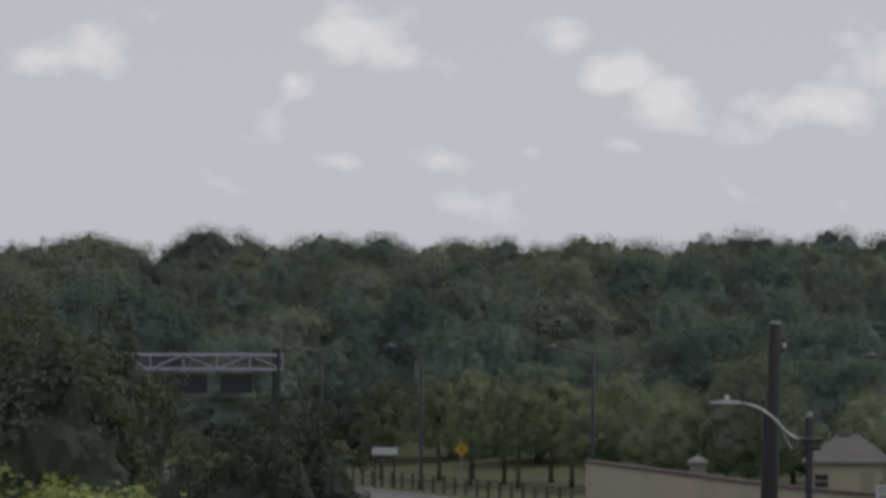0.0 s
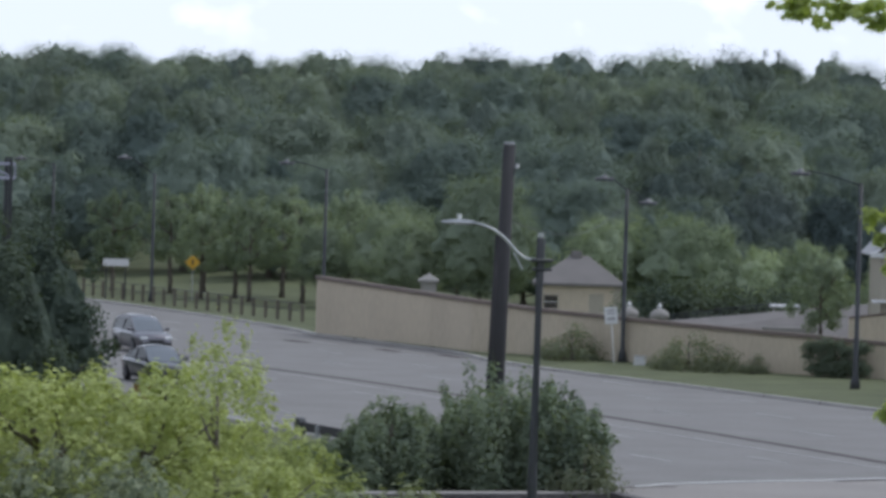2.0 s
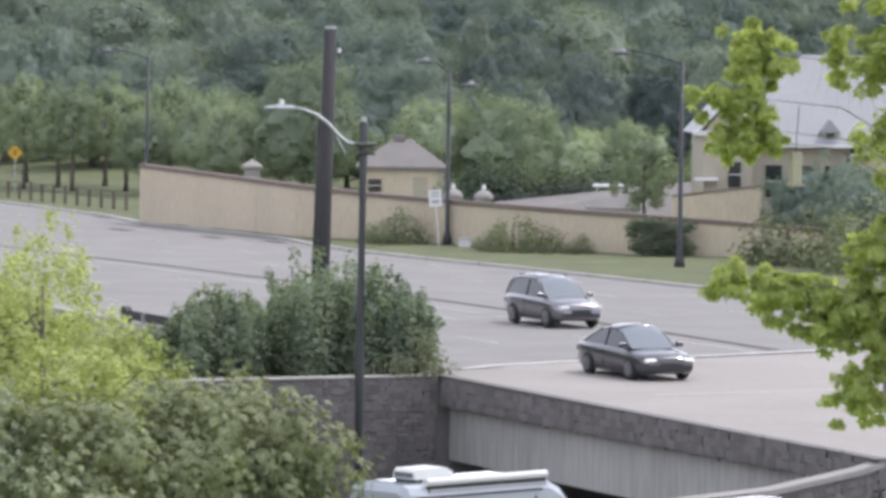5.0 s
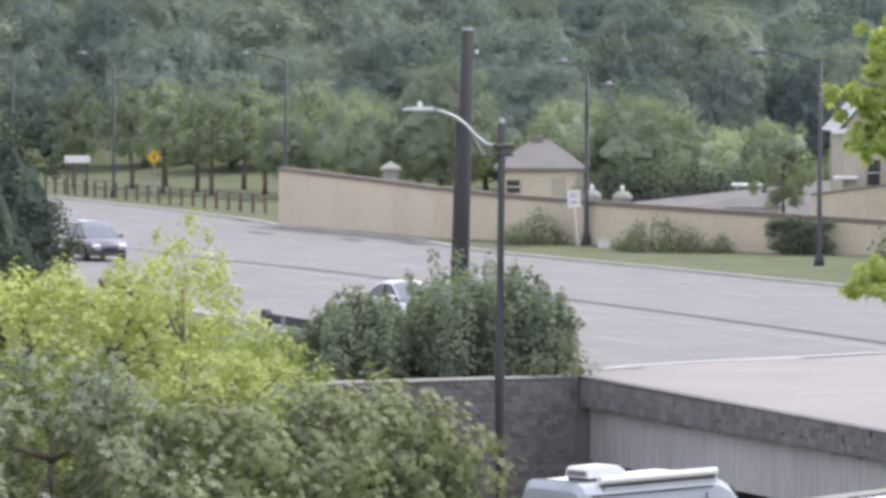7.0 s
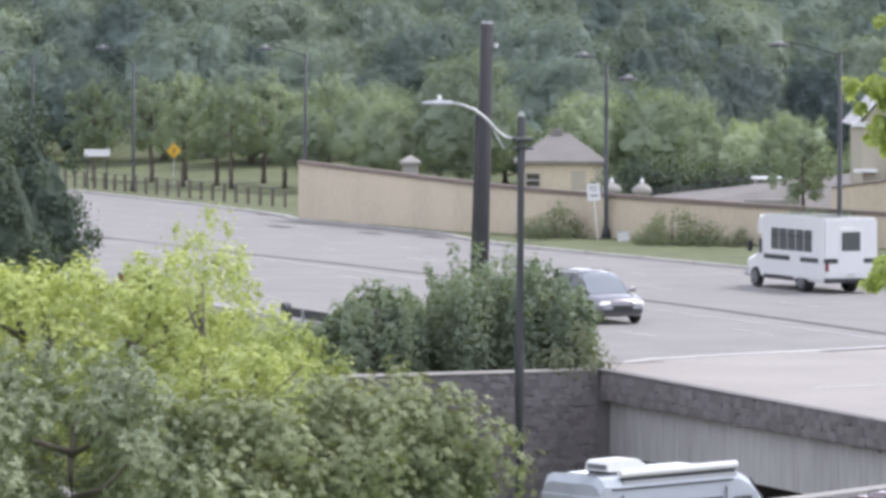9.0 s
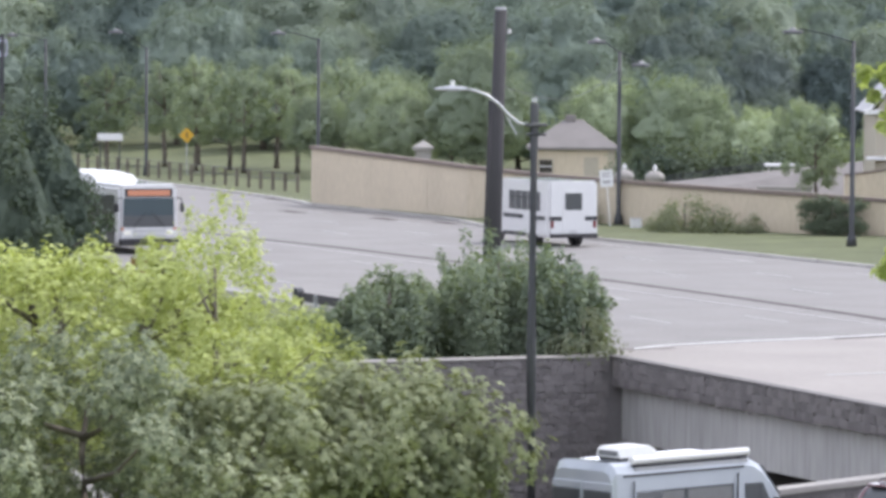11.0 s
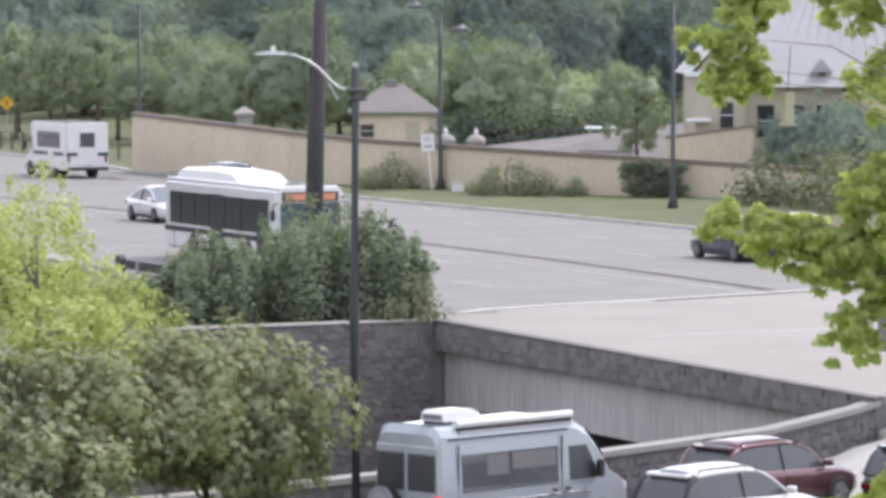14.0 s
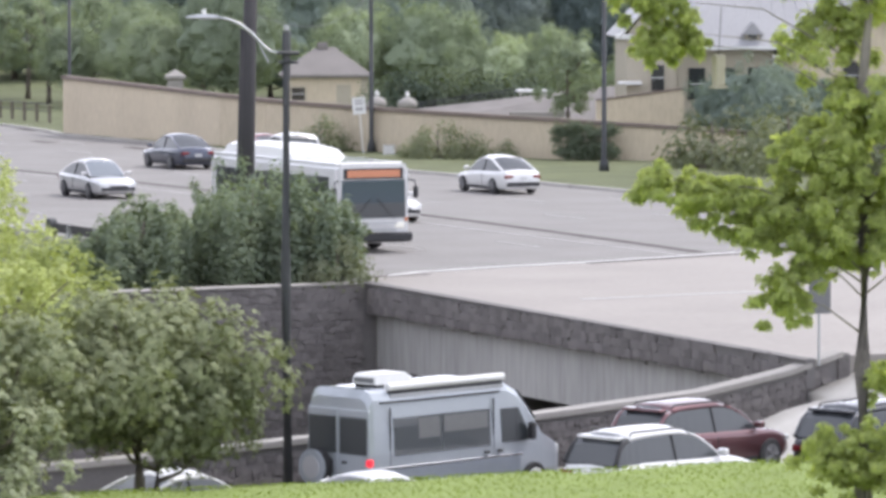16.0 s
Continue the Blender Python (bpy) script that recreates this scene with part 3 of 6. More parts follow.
def tree_clumps(height, width, trunk, seed, n=26, lumps=(0.15, 0.25), sprigs=0, taper=0.0):
    r = random.Random(seed)
    out = []
    zc, rz = (height + trunk) / 2, (height - trunk) / 2
    for i in range(n):
        a, q = r.uniform(0, 6.283), r.uniform(-0.95, 0.95)
        e = math.sqrt(max(0.0, 1 - q * q)) * (0.85 if q > 0 else 0.95)
        if trunk < 0.7 and q < 0:
            e = 0.95
        e *= 1 - taper * q
        k = r.uniform(0.45, 0.92)
        c = (math.cos(a) * e * width / 2 * k, math.sin(a) * e * width / 2 * k, zc + q * rz * 0.82)
        s = r.uniform(*lumps) * width
        out.append((c, (s, s, s * r.uniform(0.8, 1.15)), (s / (0.2 * width)) ** 2))
    if trunk <= 0.1:
        for i in range(16):
            a, k, s = r.uniform(0, 6.283), r.uniform(0.35, 0.92) * width / 2, r.uniform(0.11, 0.17) * width
            out.append(((math.cos(a) * k, math.sin(a) * k, s * r.uniform(0.3, 0.9)), (s, s, s), (s / (0.2 * width)) ** 2))
    for i in range(sprigs):
        a, q = r.uniform(0, 6.283), r.uniform(-0.5, 1.0)
        e = math.sqrt(1 - q * q) * width / 2 * r.uniform(0.92, 1.2)
        s = r.uniform(0.05, 0.10) * width
        out.append(((math.cos(a) * e, math.sin(a) * e, zc + q * rz * r.uniform(0.9, 1.12)), (s, s, s * 1.3), 1.6 * (s / (0.2 * width)) ** 2))
    return out


def trunk_mesh(height, trunk, width, seed, clumps, thick=None):
    r = random.Random(seed + 1)
    bm = bmesh.new()
    th = thick or 0.022 * height + 0.05
    pts = [(r.uniform(-1, 1) * 0.02 * i * height / 5, r.uniform(-1, 1) * 0.02 * i * height / 5, height * 0.82 * i / 5 - 0.15) for i in range(6)]
    tube(bm, pts, [th * (1.25 if i == 0 else 1 - 0.15 * i) for i in range(6)], 7)
    for c, s, _ in r.sample(clumps, min(9, len(clumps))):
        z0 = max(trunk * 0.8, min(height * 0.7, c[2] - 0.22 * width))
        k = z0 / (height * 0.82)
        p0 = Vector((pts[int(k * 5)][0], pts[int(k * 5)][1], z0))
        p1 = Vector(c)
        mid = p0.lerp(p1, 0.5) + Vector((0, 0, -0.05 * width))
        tube(bm, [p0, mid, p1], [th * 0.42, th * 0.28, th * 0.1], 5)
    return to_mesh("trunk", bm, M["bark"], True)


TREES = {}


def with_core(me, height, width, trunk, seed, taper):
    """Adds the dense inside of a crown, one uneven mass under the leaves."""
    r = random.Random(seed)
    bm = bmesh.new()
    bm.from_mesh(me)
    o = Vector((r.uniform(0, 50), r.uniform(0, 50), 0))
    zc, rz = (height + trunk) / 2, (height - trunk) / 2
    for v in bmesh.ops.create_icosphere(bm, subdivisions=4, radius=1.0)["verts"]:
        q = v.co * (0.80 + 0.26 * noise.noise(v.co * 2.6 + o) + 0.14 * noise.noise(v.co * 7 + o))
        k = width / 2 * 0.86 * (1 - taper * q.z)
        v.co = Vector((q.x * k, q.y * k, zc + q.z * rz * 0.93))
    bm.to_mesh(me)
    bm.free()


def tree_kind(key, height, width, trunk, leaves, size, material, seed, n=26, clumps=None, core=False, lumps=(0.15, 0.25), rough=0.38, loose=0.24, sprigs=0, taper=0.0, whole=0.45, lobes=1, fan=0.0):
    cl = clumps or tree_clumps(height, width, trunk, seed, n, lumps, sprigs, taper)
    TREES[key] = (leaf_mesh("crown", cl, leaves / sum(c[2] for c in cl), size, material, seed, rough=rough, loose=loose, whole=whole, lobes=lobes, fan=fan), trunk_mesh(height, trunk, width, seed, cl))
    if core:
        with_core(TREES[key][0], height, width, trunk, seed, taper)


def plant(key, label, x, y, z=None, scale=1.0, turn=0.0, group="", name="tree", squash=1.0):
    t = thing(name, label, name, group=group)
    crown, tk = TREES[key]
    for nm, me in (("trunk", tk), ("crown", crown)):
        o = new(nm, me)
        o.parent = t
    t.matrix_basis = pose(x, y, ground_z(x, y) if z is None else z, 0, 0, turn) @ Matrix.Diagonal((scale * squash, scale * squash, scale, 1))
    return t


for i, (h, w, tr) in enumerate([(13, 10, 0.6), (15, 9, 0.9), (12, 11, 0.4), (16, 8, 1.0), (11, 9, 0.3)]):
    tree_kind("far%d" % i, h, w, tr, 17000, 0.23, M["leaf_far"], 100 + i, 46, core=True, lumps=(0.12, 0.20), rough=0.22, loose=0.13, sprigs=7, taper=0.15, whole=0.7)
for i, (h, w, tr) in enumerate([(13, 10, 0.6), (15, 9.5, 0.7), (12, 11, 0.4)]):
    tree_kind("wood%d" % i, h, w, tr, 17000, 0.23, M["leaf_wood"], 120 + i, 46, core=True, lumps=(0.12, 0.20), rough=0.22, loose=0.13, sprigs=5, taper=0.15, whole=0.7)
for i, (h, w, tr) in enumerate([(7, 6.2, 1.2), (6, 5.2, 1.3), (8, 6.5, 1.0)]):
    tree_kind("mid%d" % i, h, w, tr, 15000, 0.15, M["leaf_mid"], 200 + i, 46, core=True, lumps=(0.11, 0.19), rough=0.25, loose=0.14, sprigs=9, taper=0.1, whole=0.7)
tree_kind("edge", 8.6, 7.0, 0.4, 15000, 0.18, M["leaf_shade"], 230, 46, core=True, lumps=(0.12, 0.20), rough=0.22, loose=0.13, sprigs=7, taper=0.15, whole=0.7)
for i, (h, w, tr) in enumerate([(6.2, 6.2, 0.5), (5, 5.4, 0.3)]):
    tree_kind("soft%d" % i, h, w, tr, 15000, 0.15, M["leaf_soft"], 220 + i, 46, core=True, lumps=(0.11, 0.19), rough=0.22, loose=0.14, sprigs=7, taper=0.1, whole=0.75)


def make_forest():
    r = random.Random(11)
    for d, n, z_top in ((297, 24, 6.8), (314, 24, 8.4), (334, 26, 10.4), (358, 28, 12.6), (384, 28, 14.6), (412, 30, 16.6), (442, 36, 18.6), (470, 42, 20.6)):
        for i in range(n):
            dd = d + r.uniform(-8, 8)
            s = dd * (-0.178 + 0.345 * (i + r.uniform(0.1, 0.9)) / n)
            x, y = 0.379 * dd + 0.925 * s - 70, 0.925 * dd - 0.379 * s
            if -19 < x < 22 and y < 440:
                continue
            if x < 0 and y < 300:
                continue
            if math.hypot(x - 29, y - 297) < 8 or (x < 40 and y < 290):
                continue
            g = ground_z(x, y)
            # Middle rows mostly take the shade-coloured copy, top rows the paler one.
            shady = r.random() < (0.7 if 300 < d < 400 else 0.22)
            k = r.randrange(3 if shady else 5)
            hh = (13, 15, 12, 16, 11)[k]
            side = s / d
            top = z_top + (r.uniform(-0.9, 0.9) + 0.6 * blend((side + 0.03) / 0.05) + 0.1 - 4.8 * blend((side - 0.075) / 0.06) if d > 400 else r.uniform(-2.2, 1.4))
            sc = max(0.45, (top - g) / hh)
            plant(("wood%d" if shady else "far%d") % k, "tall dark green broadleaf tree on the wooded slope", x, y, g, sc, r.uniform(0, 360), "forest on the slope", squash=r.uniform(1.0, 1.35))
    # the wood closes behind the road's far end
    for i in range(16):
        x, y = -26 + 3.4 * i, 446 + r.uniform(-4, 8)
        k = r.randrange(5)
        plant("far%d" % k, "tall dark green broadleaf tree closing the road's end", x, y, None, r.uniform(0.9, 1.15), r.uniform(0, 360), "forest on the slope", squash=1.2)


make_forest()

# ---- nearer trees and shrubs ----


def clump_set(spec, seed, size=(0.55, 0.9)):
    """Clumps scattered in boxes (x, y, z, half width, half depth, half height, how many)."""
    r = random.Random(seed)
    out = []
    for x, y, z, a, b, c, n in spec:
        for _ in range(n):
            s = r.uniform(*size)
            d = Vector((r.gauss(0, 1), r.gauss(0, 1), r.gauss(0, 1))).normalized() * (r.random() ** 0.4)
            out.append(((x + d.x * a, y + d.y * b, z + d.z * c), (s, s, s * r.uniform(0.6, 0.9)), (s / size[1]) ** 2))
    return out


tree_kind("round", 5.1, 5.2, 2.3, 5600, 0.15, M["leaf_near"], 301, 40, lumps=(0.10, 0.18), loose=0.22, sprigs=26, lobes=5, fan=4.6)
tree_kind("shrubby", 6.2, 5.0, 0.5, 5600, 0.16, M["leaf_pale"], 302, 40, lumps=(0.08, 0.16), loose=0.24, sprigs=45, lobes=5, fan=4.6)
tree_kind("lime", 6.6, 4.0, 0.6, 5200, 0.13, M["leaf_lime"], 303, 30, lumps=(0.08, 0.16), loose=0.26, sprigs=50, lobes=3, fan=2.0)
tree_kind("limethin", 8.2, 3.4, 1.2, 2300, 0.12, M["leaf_lime"], 304, 34, lumps=(0.06, 0.13), loose=0.5, sprigs=46, lobes=3, fan=2.0)
tree_kind("darktree", 9.5, 7.0, 0.4, 9000, 0.26, M["leaf_dark"], 307, 50, core=True, lumps=(0.09, 0.18), sprigs=26, taper=0.25, whole=0.8)
tree_kind("ivy", 2.6, 4.0, 0.05, 3500, 0.2, M["leaf_dark"], 308, 20)
tree_kind("scrub", 1.6, 2.6, 0.05, 1300, 0.16, M["leaf_dry"], 309, 14)
tree_kind("youngtree", 5.6, 3.3, 1.4, 6000, 0.15, M["leaf_mid"], 310, 34, lumps=(0.09, 0.17), rough=0.3, loose=0.22, sprigs=24, taper=0.25)

def plumes(height, width, n, seed):
    """Upright feathery shoots leaning outwards, of uneven height."""
    r = random.Random(seed)
    out = []
    for i in range(n):
        a, k = r.uniform(0, 6.283), width / 2 * math.sqrt(r.random()) * 0.86
        top = height * r.uniform(0.62, 1.05) * (1 - 0.42 * (2 * k / width) ** 2)
        x, y, steps = math.cos(a) * k, math.sin(a) * k, 6
        for j in range(steps):
            f = (j + 0.6) / steps
            s = width * r.uniform(0.075, 0.115) * (1.25 - 0.85 * f)
            out.append(((x * (0.8 + 0.34 * f) + r.gauss(0, 0.05), y * (0.8 + 0.34 * f) + r.gauss(0, 0.05), top * f), (s, s, s * 1.5), (s / (0.1 * width)) ** 2 + 0.15))
    return out


tree_kind("bush", 3.0, 3.6, 0.1, 15000, 0.15, M["leaf_bush"], 305, clumps=plumes(3.0, 3.6, 34, 41), loose=0.3, lobes=1)
tree_kind("bushdark", 3.7, 4.4, 0.1, 18000, 0.15, M["leaf_bush"], 306, clumps=plumes(3.7, 4.4, 44, 42), loose=0.3)
tree_kind("dusky", 8, 6.5, 0.6, 9000, 0.19, M["leaf_wood"], 315, 46, lumps=(0.10, 0.18), rough=0.25, loose=0.18, sprigs=14, taper=0.1, core=True)
# small round tree and shrubs at the street's edge
plant("round", "small round grey-green tree beside the street", -38.3, 81.0, -2.0, 0.95, 20)
plant("round", "small round grey-green tree beside the street", -41.2, 80.5, -1.75, 0.865, 130)
plant("round", "small round grey-green tree beside the street", -37.95, 80.9, -2.0, 0.745, 250)
plant("shrubby", "broad grey-green shrubby tree", -44.9, 79.2, -2.0, 0.93, 70)
plant("shrubby", "broad grey-green shrubby tree", -42.1, 78.9, -2.35, 0.63, 170)
plant("shrubby", "broad grey-green shrubby tree", -48.4, 79.1, -1.9, 0.94, 10)
plant("shrubby", "broad grey-green shrubby tree", -51.1, 77.3, -1.9, 0.92, 50)
# bright lime-green trees in the hollow behind
plant("limethin", "slender lime-green tree with open crown", -37.0, 94.6, None, 0.95, 15, squash=0.75)
plant("limethin", "slender lime-green tree with open crown", -34.9, 100.3, None, 0.88, 115)
for x, y, k, a in ((-33.8, 99.3, 0.82, 60), (-36.6, 98.0, 1.05, 200), (-38.6, 101, 0.93, 110), (-40.8, 104, 0.86, 300), (-38.0, 96.5, 0.94, 20), (-42.6, 100, 0.9, 80), (-35.6, 101.5, 0.9, 140), (-45.0, 97.5, 1.1, 20),
                   (-48.5, 101.0, 1.15, 80), (-44.2, 106, 0.98, 10), (-40.0, 98.5, 0.95, 250), (-35.6, 94.8, 0.68, 310), (-34.9, 92.0, 0.66, 170), (-37.0, 92.0, 0.78, 20)):
    plant("lime", "bright lime-green bushy tree", x, y, None, k, a, "lime-green trees", squash=1.25)
# bushes on the wall's crest
for key, label, x, y, k, a, q in (("bush", "grey-green bush on the retaining wall", -21.9, 122.6, 0.78, 40, 1.3), ("bush", "grey-green bush on the retaining wall", -21.2, 123.4, 0.88, 200, 1.1),
                                  ("bush", "grey-green bush on the retaining wall", -20.4, 125.6, 0.74, 140, 1.3), ("bush", "grey-green bush on the retaining wall", -22.6, 124.4, 0.56, 100, 1.4),
                                  ("bushdark", "dense dark green bush on the retaining wall", -18.6, 122.2, 0.92, 220, 1.0), ("bushdark", "dense dark green bush on the retaining wall", -17.8, 124.0, 1.0, 10, 1.0),
                                  ("bush", "grey-green bush on the retaining wall", -17.15, 121.5, 1.04, 300, 1.05), ("bushdark", "dense dark green bush on the retaining wall", -19.4, 126.0, 0.62, 80, 1.3),
                                  ("bush", "grey-green bush on the retaining wall", -17.0, 123.2, 1.06, 20, 1.05)):
    plant(key, label, x, y, 0.0, k, a, "bushes on the wall", squash=q)
plant("scrub", "pale scrubby plant at the wall's corner", -16.9, 119.8, 0.0, 0.9, 10, "bushes on the wall")
# dark trees along the near side of the road
for x, y, k, a in ((-21.3, 160, 0.76, 0), (-23.8, 157, 0.78, 90), (-21.2, 166, 0.60, 30), (-25.6, 160, 0.70, 190), (-29.5, 166, 1.2, 140), (-31, 170, 1.3, 220), (-25, 178, 1.15, 300), (-30, 186, 1.35, 60),
                   (-24.5, 196, 1.1, 200), (-36, 180, 1.3, 10), (-33, 200, 1.4, 20), (-41, 175, 1.2, 50), (-28, 214, 1.1, 100), (-38, 215, 1.4, 210), (-46, 190, 1.3, 90), (-24, 232, 1.0, 10), (-34, 240, 1.4, 70), (-46, 230, 1.5, 150), (-58, 240, 1.5, 10), (-24, 262, 1.1, 15), (-36, 270, 1.5, 75), (-50, 275, 1.6, 200)):
    plant("darktree", "dark green tree beside the road", x, y, None, k, a, "dark trees beside the road")
plant("lime", "bright lime-green bushy tree", -47.0, 106, None, 1.0, 140)
plant("lime", "bright lime-green bushy tree", -52.0, 108, None, 1.1, 240)
# park trees beyond the wall and the fence
for key, x, y, k, a in (("mid2", 28.6, 238, 1.08, 10), ("mid0", 26.0, 242, 0.85, 60), ("mid0", 30, 256, 0.92, 0), ("mid1", 27.5, 260, 0.9, 80), ("soft0", 40.6, 247, 1.0, 30), ("soft0", 44, 244, 1.04, 150), ("soft1", 45.4, 243, 1.08, 210),
                        ("mid0", 36, 252, 0.9, 210), ("soft1", 47.6, 240, 0.9, 20), ("soft1", 49.9, 238, 0.98, 140), ("soft1", 53.6, 235, 0.86, 80), ("youngtree", 29.1, 196, 0.88, 40), ("mid0", 33.5, 262, 0.95, 300), ("mid2", 56, 222, 0.8, 300), ("mid1", 62, 220, 0.9, 120)):
    plant(key, "rounded light green park tree", x, y, None, k, a, "park trees")
# The leaf colour of these crowns holds the shade of the wood behind.
for key, x, y, k, a in (("edge", 58.2, 268, 0.82, 40), ("edge", 62.6, 270, 0.98, 160), ("edge", 66.6, 268, 0.92, 260), ("edge", 70.4, 266, 0.8, 100)):
    plant(key, "dense tree at the wood's edge, shade in its blue-green leaf colour", x, y, None, k, a, "trees at the wood's edge")
for x, y, k, a in ((23.4, 271.5, 0.86, 0), (25.2, 267.5, 0.95, 50), (26.2, 273, 1.0, 100), (28.4, 266.5, 0.95, 150), (24.5, 281, 1.0, 200), (27.5, 283, 1.05, 250), (22.8, 288, 1.0, 280), (30.5, 276, 1.05, 20), (32, 268, 1.05, 60)):
    plant("youngtree", "young park tree with thin dark trunk", x, y, None, k * 1.18, a, "young park trees")
for x, y, k, a in ((28.4, 215.5, 0.9, 0), (29.3, 214.8, 1.12, 60), (31.4, 214, 1.15, 140), (33.4, 213.2, 1.12, 200), (35.0, 212.4, 1.0, 20)):
    plant("ivy", "dark clipped evergreen hedge", x, y, None, k, a, "dark hedges", name="hedge")
for x, y, k, a in ((16.3, 196.6, 1.15, 0), (15.9, 198.0, 0.75, 60), (18.2, 187.6, 1.1, 130), (18.9, 186.0, 0.95, 240), (17.9, 189.2, 0.75, 20), (24.0, 172, 1.7, 80), (25.5, 168, 2.0, 140), (23.6, 165, 1.5, 210), (26, 161, 2.0, 10), (19.9, 184.2, 0.6, 10)):
    plant("scrub", "straggly shrub before the stucco wall", x, y, None, k, a, "shrubs along the wall", name="shrub")
plant("dusky", "dark grey-green tree beside the house", 27.0, 171, None, 0.5, 30)
for x, y, k, a in ((29.0, 179.6, 0.74, 200), (30.6, 178.6, 0.80, 80), (32.2, 177.6, 0.72, 300)):
    plant("dusky", "leafy dark grey-green tree before the house wall", x, y, -0.5, k * 0.86, a, "trees before the house", squash=1.05)
plant("mid0", "grey-green tree beside the house", 29.5, 166, None, 0.60, 130)


tree_kind("ivywall", 1.9, 3.4, 0.05, 7000, 0.12, M["leaf_dark"], 331, clumps=clump_set([(0, 0, 0.95, 1.75, 0.22, 0.9, 50), (-0.9, 0, 1.5, 0.8, 0.2, 0.4, 14), (0.9, 0, 0.5, 0.8, 0.2, 0.4, 14), (-0.6, 0, 0.4, 0.9, 0.2, 0.35, 14), (0.9, 0, 1.5, 0.8, 0.2, 0.4, 14)], 8, (0.22, 0.36)))
plant("ivywall", "dark ivy mass covering a stretch of the stucco wall", 22.35, 181.0, 0.2, 1.0, -50, name="hedge")


def maple():
    """Broad young maple on the lawn, its long boughs reaching over the view."""
    base = Vector((-30.95, 66.1, 0.0))
    base.z = ground_z(base.x, base.y)
    t = thing("tree", "maple tree with bright green lobed leaves on the lawn", "tree", Matrix.Translation(base))
    sx, sy = Vector((0.925, -0.379, 0)), Vector((0.379, 0.925, 0))

    def at(right, z, deep=0.0):
        return sx * right + sy * deep + Vector((0, 0, z - base.z))

    boughs = [  # right of the trunk, height, depth, spread, leaf share
        (-2.9, 5.55, 0.0, (0.8, 0.5, 0.36), 1.4), (-2.2, 5.35, 0.2, (0.75, 0.6, 0.45), 1.4), (-1.5, 5.15, 0.3, (0.7, 0.6, 0.5), 1.3), (-3.5, 5.72, 0.1, (0.35, 0.4, 0.22), 0.5), (-1.9, 4.75, 0.0, (0.55, 0.4, 0.3), 0.6),
        (-0.7, 5.2, -0.2, (0.8, 0.7, 0.75), 1.7), (-3.45, 8.75, 0.0, (0.62, 0.6, 0.6), 1.7), (-3.1, 9.5, 0.2, (0.7, 0.7, 0.5), 1.4), (-3.5, 8.05, 0.1, (0.4, 0.4, 0.35), 0.7), (-3.0, 8.2, -0.1, (0.4, 0.5, 0.35), 0.7), (-1.3, 9.4, 0.0, (0.8, 0.7, 0.5), 1.1),
        (-0.4, 8.3, 0.3, (0.9, 0.8, 0.8), 1.5), (-1.35, 3.75, 0.0, (0.62, 0.5, 0.5), 1.0), (-0.75, 4.25, 0.2, (0.5, 0.6, 0.4), 0.7), (-1.0, 4.75, 0.0, (0.5, 0.5, 0.35), 0.6), (-0.1, 6.3, -0.3, (0.9, 0.9, 0.9), 2.2), (-0.6, 5.9, 0.2, (0.8, 0.7, 0.6), 1.8), (-1.1, 6.2, 0.0, (0.6, 0.6, 0.45), 1.1), (-0.35, 4.9, 0.3, (0.7, 0.7, 0.7), 1.5),
        (-0.65, 1.2, -0.4, (0.55, 0.4, 0.36), 0.7), (-0.2, 0.75, -0.3, (0.7, 0.5, 0.4), 0.9), (0.25, 2.25, 0.1, (0.30, 0.4, 0.25), 0.3), (0.5, 4.6, 0.0, (0.6, 0.7, 0.6), 0.9), (0.9, 5.9, 0.2, (0.9, 0.9, 1.0), 1.5),
        (0.5, 5.3, -0.2, (0.8, 0.7, 0.6), 1.6), (0.3, 6.9, -0.2, (0.8, 0.8, 0.6), 1.5), (1.2, 4.4, 0.0, (0.7, 0.7, 0.5), 1.0), (0.5, 0.75, -0.2, (0.7, 0.5, 0.4), 1.0), (0.2, 1.35, -0.3, (0.5, 0.4, 0.3), 0.7),
        (1.5, 7.5, 0.0, (1.1, 1.0, 1.1), 1.8), (0.4, 9.4, 0.1, (1.1, 1.0, 0.8), 1.6), (-0.7, 10.2, 0.2, (0.8, 0.9, 0.6), 1.2), (-3.2, 11.95, 0.0, (0.9, 0.7, 0.36), 0.9), (-4.6, 12.3, 0.1, (0.9, 0.6, 0.28), 0.7), (-2.0, 12.25, 0.0, (1.2, 0.9, 0.45), 1.2),
        (-5.6, 12.35, 0.0, (0.45, 0.4, 0.2), 0.3), (0.6, 12.2, 0.0, (1.4, 1.2, 0.9), 1.6), (2.2, 9.8, 0.2, (1.3, 1.1, 1.1), 1.5), (2.3, 5.6, 0.2, (0.9, 1.0, 1.0), 1.2), (1.4, 12.6, 0.1, (1.3, 1.2, 0.8), 1.2),
    ]
    cl = []
    r = random.Random(77)
    for rt, z, dp, (a, b, c), share in boughs:
        p = at(rt, z, dp)
        for _ in range(32):
            d = Vector((r.gauss(0, 1), r.gauss(0, 1), r.gauss(0, 1))).normalized() * r.uniform(0.2, 1.35)
            q = p + sx * d.x * a + sy * d.y * b + Vector((0, 0, d.z * c - 0.12 * abs(d.x) * r.random()))
            g = r.uniform(0.13, 0.27)
            cl.append((tuple(q), (a * g, a * g, c * g * 0.9), share * r.uniform(0.4, 1.3)))
    crown = new("crown", leaf_mesh("crown", cl, 36, 0.115, M["leaf_maple"], 78, 0.7, 0.3, lobes=5, fan=3.6))
    crown.parent = t
    bm = bmesh.new()
